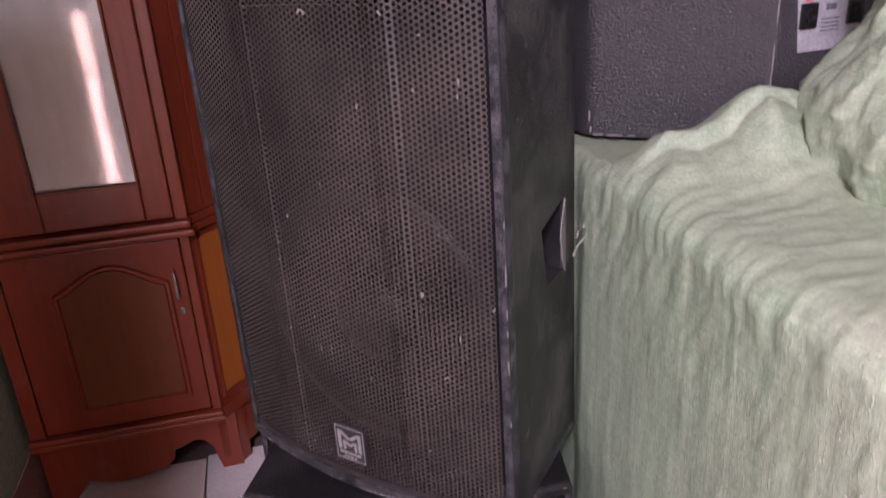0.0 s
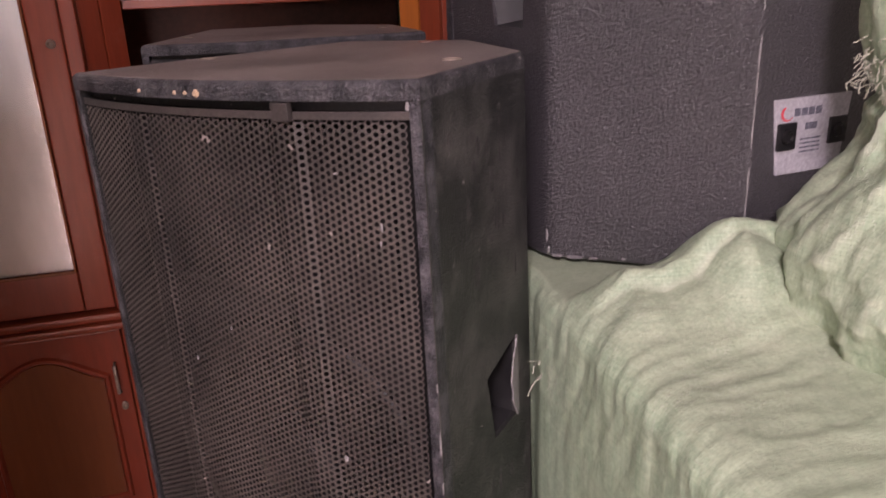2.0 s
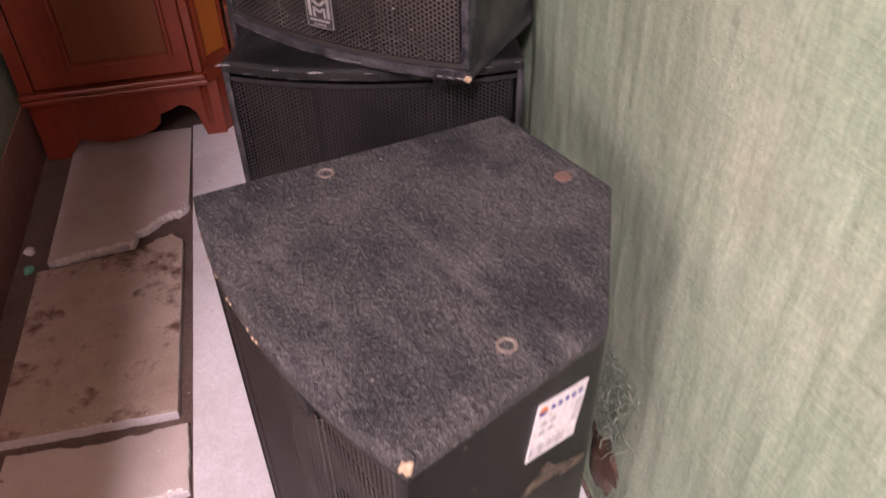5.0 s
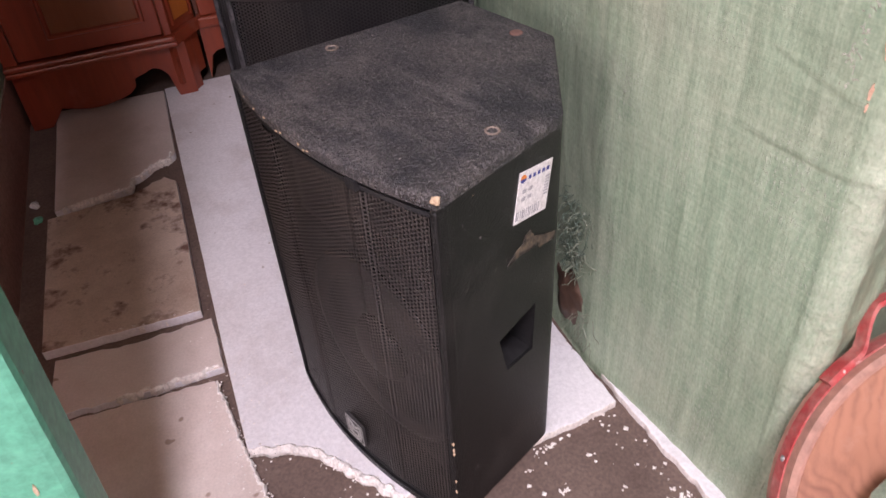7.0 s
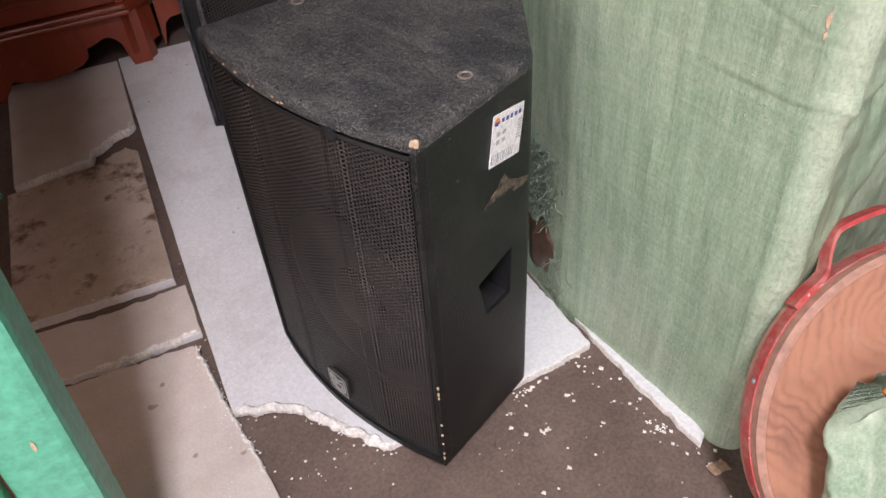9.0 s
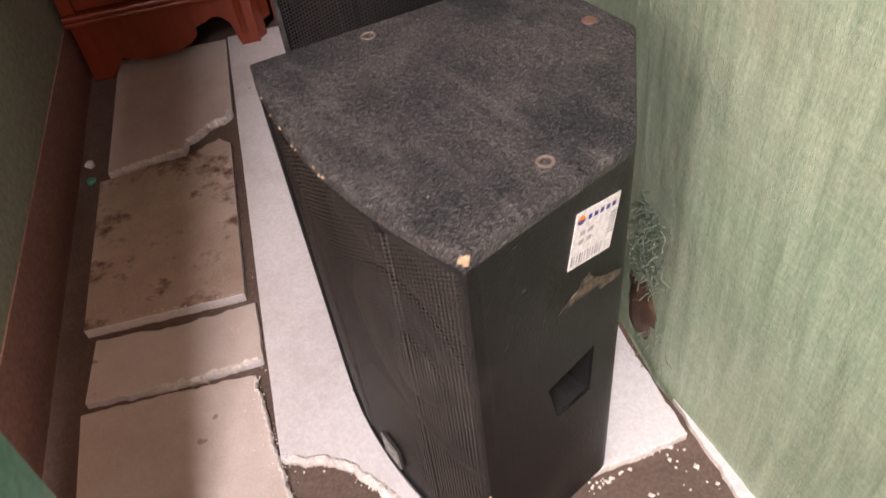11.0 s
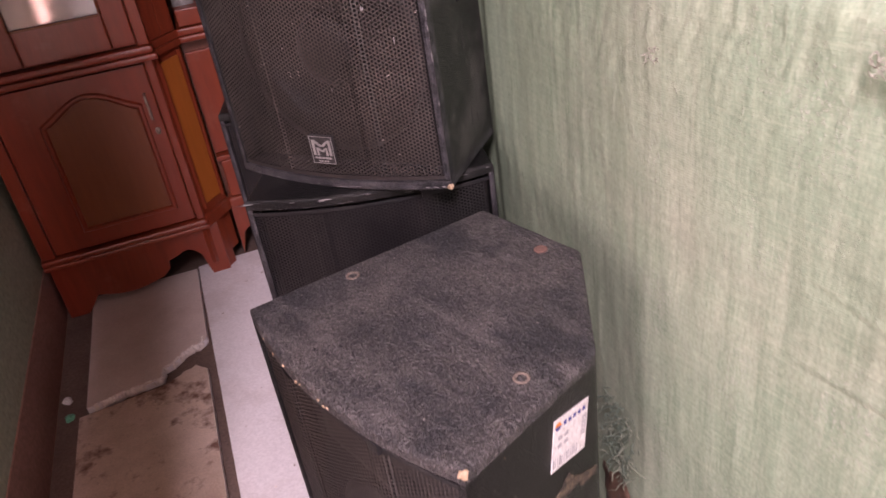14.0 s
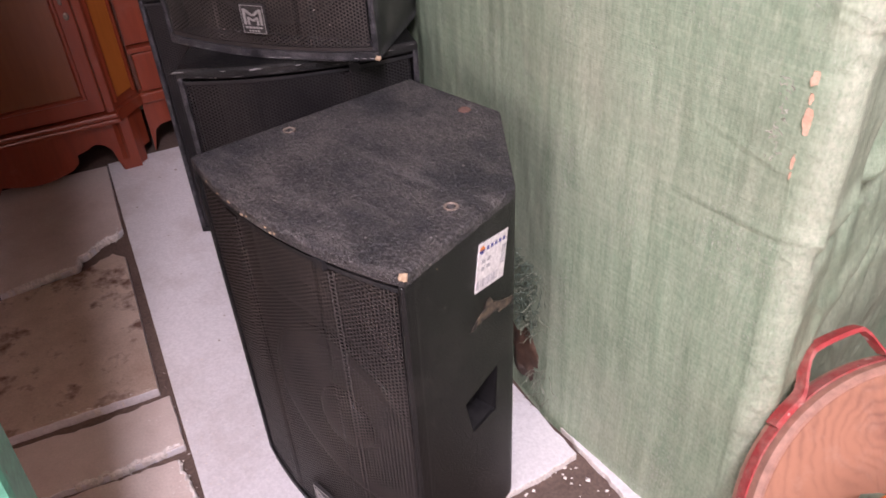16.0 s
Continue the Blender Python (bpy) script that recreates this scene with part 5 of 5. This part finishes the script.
def sack():
    """The tied neck of another sack lying on the bale, its frayed hem spread below."""
    root = empty("sack", pose(0.80, 0.53, 1.125), "crumpled green woven sack tied on top of the bale", "sack")
    verts, faces = [], []
    rows = [(0.0, 0.165), (0.012, 0.182), (0.030, 0.196), (0.06, 0.212), (0.095, 0.222), (0.12, 0.218), (0.15, 0.205), (0.175, 0.188), (0.20, 0.170), (0.23, 0.158), (0.25, 0.160), (0.265, 0.150), (0.285, 0.160), (0.33, 0.168), (0.42, 0.172), (0.50, 0.17), (0.60, 0.15), (0.66, 0.10), (0.68, 0.02)]
    dense = []
    for (z0, r0), (z1, r1) in zip(rows, rows[1:]):
        for k in range(6):
            dense.append((z0 + (z1 - z0) * k / 6, r0 + (r1 - r0) * k / 6))
    dense.append(rows[-1])
    n = 180
    for z, r in dense:
        tied = math.exp(-((z - 0.265) / 0.045) ** 2)
        for k in range(n):
            a = math.tau * k / n
            x, y = math.cos(a), math.sin(a)
            drape = 0.6 * fbm(x * 1.5, y * 1.5, z * 3)
            s = r * (1 + 0.05 * fbm(x * 1.4, y * 1.4, z * 5))
            s += 0.016 * (ridge(x * 2.2 + z * 4 + drape, y * 2.2, z * 3) - 0.55) * (1 - 0.5 * tied)
            s += 0.007 * (ridge(x * 5 + 2 * drape, y * 5, z * 7) - 0.5) + 0.005 * (ridge(x * 11, y * 11 + drape, z * 24) - 0.5) + 0.0025 * (ridge(x * 24, y * 24, z * 50) - 0.5)
            s += tied * 0.005 * math.sin(a * 23 + 6 * drape)
            # the side against the loudspeaker is pushed flat
            px, py = s * x, s * y
            verts.append((px, min(py, 0.185 + 0.15 * (px + 0.17)), z))
    for i in range(len(dense) - 1):
        for k in range(n):
            j = (k + 1) % n
            faces.append((i * n + k, i * n + j, (i + 1) * n + j, (i + 1) * n + k))
    faces.append(tuple(range(n))[::-1])
    faces.append(tuple(range(len(verts) - n, len(verts))))
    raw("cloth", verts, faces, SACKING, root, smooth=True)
    # frayed ends round the tie, and along the hem
    for k in range(7):
        a = radians(150 + 17 * k)
        threads("frayed_tie", root, (0.165 * math.cos(a), 0.165 * math.sin(a), 0.300), (0.010, 0.010, 0.030), 46, 0.022, 0.25, 60 + k, FRAY, 0.00042, (0.8 * math.cos(a), 0.8 * math.sin(a), 0.1))
    for k in range(13):
        a = radians(140 + 10 * k)
        p = (0.185 * math.cos(a), 0.185 * math.sin(a), 0.022)
        threads("frayed_hem", root, p, (0.016, 0.016, 0.010), 42, 0.036, 0.30, 30 + k, FRAY if k % 3 else THREAD_PALE, 0.0007, (math.cos(a), math.sin(a), -0.1))
    return root


sack()


# ---- the cabinet ----
def cabinet():
    root = empty("display_cabinet", pose(0, 0, 0), "red-varnished wooden display cabinet with glazed door and arched panels", "cabinet")
    mid = 0.155

    def unit(flip):
        def X(x):
            return 2 * mid - x if flip else x

        def bx(x0, x1, y0, y1, z0, z1, bevel=0.0):
            a, b = sorted((X(x0), X(x1)))
            return box(a, b, y0, y1, z0, z1, bevel)

        def sl(outline, y0, y1, bevel=0.0):
            return slab([(X(x), z) for x, z in outline], y0, y1, bevel)
        part("carcass", bx(-0.745, -0.262, 1.822, 2.27, 0.216, 2.0), WOOD_INSIDE, root)
        # scalloped plinth
        foot = [(-0.745, 0.215), (-0.745, 0.005), (-0.685, 0.005), (-0.66, 0.035)]
        foot += [(-0.64 + 0.215 * k / 8, 0.062 - 0.022 * math.sin(math.pi * k / 8)) for k in range(9)]
        foot += [(-0.405 + 0.008 * math.sin(k), 0.062 + 0.052 * math.sin(k)) for k in (0.4, 0.8, 1.2)]
        foot += [(-0.36 + 0.05 * k / 4, 0.122 + 0.010 * math.sin(math.pi * k / 4)) for k in range(5)]
        foot += [(-0.292, 0.10), (-0.282, 0.05), (-0.270, 0.005), (-0.215, 0.005), (-0.215, 0.215)]
        part("plinth", sl(foot, 1.826, 1.852, 0.002), WOOD_RED, root)
        part("base_moulding", bx(-0.75, -0.235, 1.785, 1.86, 0.205, 0.222, 0.006), WOOD_RED, root)
        part("base_moulding", bx(-0.75, -0.240, 1.782, 1.83, 0.223, 0.242, 0.008), WOOD_RED, root)
        part("stile", bx(-0.745, -0.705, 1.795, 1.83, 0.243, 0.768, 0.003), WOOD_RED, root)
        # lower door with an arched, sunken panel in a raised bead
        door = part("door", bx(-0.702, -0.272, 1.798, 1.822, 0.248, 0.762, 0.004), WOOD_RED, root)

        def arch(grow):
            x0, x1, z0 = -0.583 - grow, -0.328 + grow, 0.315 - grow
            pts = [(x0, z0), (x1, z0), (x1, 0.640 + grow * 0.6)]
            for k in range(1, 16):
                s = k / 16
                h = 0.640 + 0.060 * (0.5 - 0.5 * math.cos(math.tau * s)) ** 0.75
                pts.append((x1 + (x0 - x1) * s, h + grow))
            return pts + [(x0, 0.640 + grow * 0.6)]
        bead_out, bead_in = arch(0.016), arch(0.0)
        bm = bmesh.new()
        n = len(bead_in)
        rings = []
        for pts, y in ((bead_out, 1.7985), (arch(0.012), 1.7905), (arch(0.005), 1.7905), (bead_in, 1.7975)):
            rings.append([bm.verts.new((X(x), y, z)) for x, z in pts])
        for a, b in zip(rings, rings[1:]):
            for k in range(n):
                bm.faces.new((a[k], a[(k + 1) % n], b[(k + 1) % n], b[k]))
        part("bead", bm, WOOD_RED, door)
        part("door_panel", sl(arch(-0.001), 1.7945, 1.7990), WOOD_DARK, door)
        v, f = tube([(X(-0.297), 1.797, 0.598), (X(-0.298), 1.782, 0.602), (X(-0.297), 1.778, 0.640), (X(-0.299), 1.782, 0.672), (X(-0.298), 1.797, 0.677)], 0.004, 8)
        raw("handle", v, f, BRASS, door, "tarnished metal pull", True)
        bm = lathe([(0.008, 0), (0.008, 0.003), (0.004, 0.005), (0.002, 0.003)], 14)
        for w in bm.verts:
            w.co = (X(-0.293) + w.co.x, 1.797 - w.co.z, 0.560 + w.co.y * 1.5)
        part("lock", bm, BRASS, door)
        # waist moulding
        part("waist_moulding", bx(-0.755, -0.225, 1.768, 1.86, 0.772, 0.790, 0.007), WOOD_RED, root)
        part("waist_moulding", bx(-0.755, -0.232, 1.778, 1.86, 0.791, 0.812, 0.008), WOOD_RED, root)
        # glazed door
        upper = part("glazed_door", bx(-0.702, -0.575, 1.798, 1.822, 0.818, 1.97, 0.004), WOOD_RED, root)
        part("rail", bx(-0.574, -0.338, 1.798, 1.822, 0.818, 0.918, 0.004), WOOD_RED, upper)
        part("rail", bx(-0.574, -0.338, 1.798, 1.822, 1.85, 1.97, 0.004), WOOD_RED, upper)
        part("stile", bx(-0.337, -0.272, 1.798, 1.822, 0.818, 1.97, 0.004), WOOD_RED, upper)
        part("bead", bx(-0.343, -0.337, 1.793, 1.806, 0.915, 1.853, 0.002), WOOD_DARK, upper)
        part("bead", bx(-0.581, -0.575, 1.793, 1.806, 0.915, 1.853, 0.002), WOOD_DARK, upper)
        part("bead", bx(-0.574, -0.344, 1.793, 1.806, 0.913, 0.920, 0.002), WOOD_DARK, upper)
        pane = part("pane", bx(-0.576, -0.336, 1.8075, 1.8105, 0.916, 1.852), GLASS, upper, "glass pane reflecting the added slit lamp")
        pane.visible_shadow = False
        # added pale sheet: the pane's reflection of a pale wall, put into colour
        part("reflection_sheet", bx(-0.58, -0.33, 1.8150, 1.8175, 0.91, 1.86), PANE_SHEEN, upper, "added pale sheet behind the glass, painted as its reflection")
        bm = lathe([(0.010, 0), (0.009, 0.008), (0.006, 0.010), (0.002, 0.004)], 14)
        for w in bm.verts:
            w.co = (X(-0.296) + w.co.x, 1.797 - w.co.z, 1.42 + w.co.y)
        part("lock", bm, BRASS, upper)
        part("side_stile", bx(-0.745, -0.705, 1.795, 1.822, 0.813, 1.99, 0.003), WOOD_RED, root)
        part("side_stile", bx(-0.269, -0.238, 1.795, 1.83, 0.813, 1.99, 0.003), WOOD_RED, root)
        part("side_stile", bx(-0.269, -0.245, 1.795, 1.83, 0.243, 0.770, 0.003), WOOD_RED, root)
        # slanting pilaster with an orange inset
        a, b = Vector((-0.246, 1.806)), Vector((-0.158, 1.905))
        way = (b - a).normalized()
        back = Vector((-way.y, way.x))
        if back.y < 0:
            back = -back

        def slant(s0, s1, d0, d1, z0, z1, name, mat, own):
            p = [a + (b - a) * s0 + back * d0, a + (b - a) * s1 + back * d0, a + (b - a) * s1 + back * d1, a + (b - a) * s0 + back * d1]
            return part(name, prism([(X(q.x), q.y) for q in p], z0, z1, 0.002), mat, own)
        pil = slant(0.0, 1.0, 0.004, 0.03, 0.243, 0.770, "pilaster", WOOD_RED, root)
        slant(0.22, 0.80, -0.002, 0.0055, 0.275, 0.745, "inset", WOOD_ORANGE, pil)
        for s in (0.12, 0.84):
            slant(s, s + 0.06, -0.006, 0.006, 0.262, 0.758, "bead", WOOD_RED, pil)
        slant(0.0, 1.0, -0.014, 0.03, 0.772, 0.790, "moulding", WOOD_RED, pil)
        slant(0.0, 1.0, -0.006, 0.03, 0.791, 0.812, "moulding", WOOD_RED, pil)
        slant(0.0, 1.0, -0.012, 0.03, 0.205, 0.242, "moulding", WOOD_RED, pil)
        slant(0.30, 0.62, 0.0, 0.03, 0.0, 0.204, "foot", WOOD_RED, pil)
        slant(0.0, 1.0, 0.012, 0.03, 0.06, 0.204, "apron", WOOD_RED, pil)
        slant(0.05, 0.55, 0.004, 0.03, 0.813, 1.99, "upper_pilaster", WOOD_RED, root)
        slant(0.58, 1.0, 0.004, 0.03, 0.813, 1.99, "upper_pilaster", WOOD_ORANGE if flip else WOOD_RED, root)
    unit(False)
    unit(True)
    # middle bay: drawers below, open shelves above
    x0, x1 = -0.157, 0.467
    part("carcass", box(x0, x1, 1.935, 2.27, 0.2, 0.77), WOOD_INSIDE, root)
    part("drawer", box(x0 + 0.004, x1 - 0.004, 1.915, 1.934, 0.40, 0.735, 0.003), WOOD_RED, root)
    part("ledge", box(x0 + 0.002, x1 - 0.002, 1.890, 1.934, 0.378, 0.394, 0.003), WOOD_RED, root)
    part("drawer", box(x0 + 0.012, x1 - 0.012, 1.895, 1.934, 0.245, 0.374, 0.004), WOOD_RED, root)
    part("base_moulding", box(x0, x1, 1.886, 1.935, 0.205, 0.242, 0.008), WOOD_RED, root)
    bay = [(x0, 0.204), (x0, 0.02), (x0 + 0.02, 0.10)] + [(x0 + 0.04 + (x1 - x0 - 0.08) * k / 10, 0.115 + 0.02 * math.sin(math.pi * k / 10)) for k in range(11)] + [(x1 - 0.02, 0.10), (x1, 0.02), (x1, 0.204)]
    part("plinth", slab(bay, 1.905, 1.93), WOOD_RED, root)
    part("waist_moulding", box(x0, x1, 1.885, 2.26, 0.772, 0.790, 0.006), WOOD_RED, root)
    part("waist_moulding", box(x0, x1, 1.893, 2.26, 0.791, 0.812, 0.006), WOOD_RED, root)
    part("back_board", box(x0 - 0.07, x1 + 0.07, 2.255, 2.27, 0.812, 2.0), WOOD_INSIDE, root)
    for z in (1.15, 1.478, 1.80):
        part("shelf", box(x0 - 0.06, x1 + 0.06, 1.93, 2.254, z, z + 0.02, 0.003), WOOD_RED, root)
    part("drawer", box(x0 + 0.01, x0 + 0.20, 1.905, 1.96, 0.815, 0.865, 0.004), WOOD_RED, root)
    part("cornice", box(-0.77, 1.08, 1.76, 2.27, 2.0, 2.08, 0.012), WOOD_RED, root)
    return root


cabinet()


def jar(x, y, z, r, h, mat, label):
    bm = lathe([(r * 0.9, 0), (r, 0.006), (r, h * 0.7), (r * 0.75, h * 0.82), (r * 0.75, h)], 20)
    bmesh.ops.translate(bm, verts=bm.verts, vec=(x, y, z))
    tagged(part("tin", bm, mat), label, "tin", "tins on the cabinet")


jar(-0.115, 1.955 + 0.06, 0.813, 0.032, 0.10, SILVER, "small dull metal tin in the cabinet's open bay")
jar(-0.035, 1.955 + 0.07, 0.813, 0.030, 0.08, SILVER, "small dull metal tin in the cabinet's open bay")


# ---- round chopping board with its strap, leaning on the bale ----
def chopping_board():
    R, D = 0.270, 0.0614
    m = Matrix.Translation((0.617, -0.3746, 0.2420)) @ Matrix.Rotation(radians(-15.9), 4, "Z") @ Matrix.Rotation(radians(56.1), 4, "X")
    root = empty("chopping_board", m, "round wooden chopping board with red strap, leaning on the bale", "chopping board")
    bm = lathe([(R - 0.004, -D / 2), (R, -D / 2 + 0.004), (R, D / 2 - 0.006), (R - 0.006, D / 2)], 72)
    part("edge", bm, BOARD_EDGE, root)
    bm = lathe([(R - 0.010, D / 2 - 0.002), (R - 0.011, D / 2 + 0.0012), (0.002, D / 2 + 0.0016)], 72)
    part("face", bm, RINGS, root, "sawn face with dark growth rings")
    bm = bmesh.new()
    n = 90
    for k in range(n):
        a0, a1 = math.tau * k / n, math.tau * (k + 1) / n
        ring = []
        for a in (a0, a1):
            ring.append([bm.verts.new(((R + o) * math.cos(a), (R + o) * math.sin(a), z)) for o, z in ((0.0005, -0.013), (0.003, -0.013), (0.003, 0.009), (0.0005, 0.009))])
        for i in range(4):
            bm.faces.new((ring[0][i], ring[0][(i + 1) % 4], ring[1][(i + 1) % 4], ring[1][i]))
    bmesh.ops.remove_doubles(bm, verts=bm.verts, dist=0.00005)
    part("hoop", bm, RED_STRAP, root, "red plastic hoop nailed round the edge")
    # carrying loop
    verts, faces = [], []
    steps = 24
    for k in range(steps + 1):
        s = k / steps
        a = radians(133 - 44 * s)
        rise = max(0.0, min(1.0, (s - 0.26) / 0.26, (0.98 - s) / 0.16))
        lift = 0.0035 + 0.048 * rise * rise * (3 - 2 * rise)
        c = Vector((math.cos(a), math.sin(a), 0))
        for o, z in ((0, -0.015), (0.007, -0.015), (0.007, 0.010), (0, 0.010)):
            verts.append(c * (R + lift + o) + Vector((0, 0, z)))
        if k:
            b = 4 * (k - 1)
            faces += [(b + i, b + (i + 1) % 4, b + 4 + (i + 1) % 4, b + 4 + i) for i in range(4)]
    faces += [(0, 1, 2, 3), tuple(range(len(verts) - 4, len(verts)))]
    raw("carrying_loop", verts, faces, RED_STRAP, root, "worn red carrying loop")
    for a in (158, 131, 127.5, 200):
        bm = lathe([(0.0045, 0), (0.004, 0.0015), (0.001, 0.003)], 10)
        t = radians(a)
        mm = Matrix.Translation(((R + 0.0035) * math.cos(t), (R + 0.0035) * math.sin(t), 0)) @ Matrix.Rotation(t, 4, "Z") @ Matrix.Rotation(radians(90), 4, "Y")
        bmesh.ops.transform(bm, verts=bm.verts, matrix=mm)
        part("nail", bm, SILVER, root)
    return root


chopping_board()


def small_sack():
    root = empty("small_sack", pose(0.448, -0.622, 0, 0, 0, -15.9), "folded green woven sack standing against the chopping board", "sack")
    verts, faces = [], []
    n, rows = 72, 44
    for i in range(rows + 1):
        t = i / rows
        thick = (1 - t ** 3) ** 0.5 if i < rows else 0.03
        for k in range(n):
            a = math.tau * k / n
            x = 0.125 * math.copysign(abs(math.cos(a)) ** 0.6, math.cos(a)) * (1 - 0.10 * t)
            y = 0.046 * math.sin(a) * (0.35 + 0.65 * thick)
            fold = 0.016 * (ridge(x * 14 + 3 * t, y * 9, t * 3.0) - 0.5) + 0.009 * (ridge(x * 34 + 2 * t, y * 20, t * 7) - 0.5)
            z = t * (0.385 + 0.28 * x + 0.05 * fbm(x * 9, 0.0, 2.0))
            verts.append((x + fold * math.cos(a), y + fold * math.sin(a) + 0.65 * z, z))
    for i in range(rows):
        for k in range(n):
            j = (k + 1) % n
            faces.append((i * n + k, i * n + j, (i + 1) * n + j, (i + 1) * n + k))
    faces.append(tuple(range(n))[::-1])
    faces.append(tuple(range(len(verts) - n, len(verts))))
    raw("cloth", verts, faces, SACKING, root, smooth=True)
    v, f = tube([(-0.030 + 0.014 * k, 0.252 + 0.003 * k + 0.004 * math.sin(k * 0.9), 0.378 + 0.0045 * k + 0.004 * math.sin(k)) for k in range(11)], 0.007, 8)
    raw("cord", v, f, CORD, root, "orange cord", True)


small_sack()
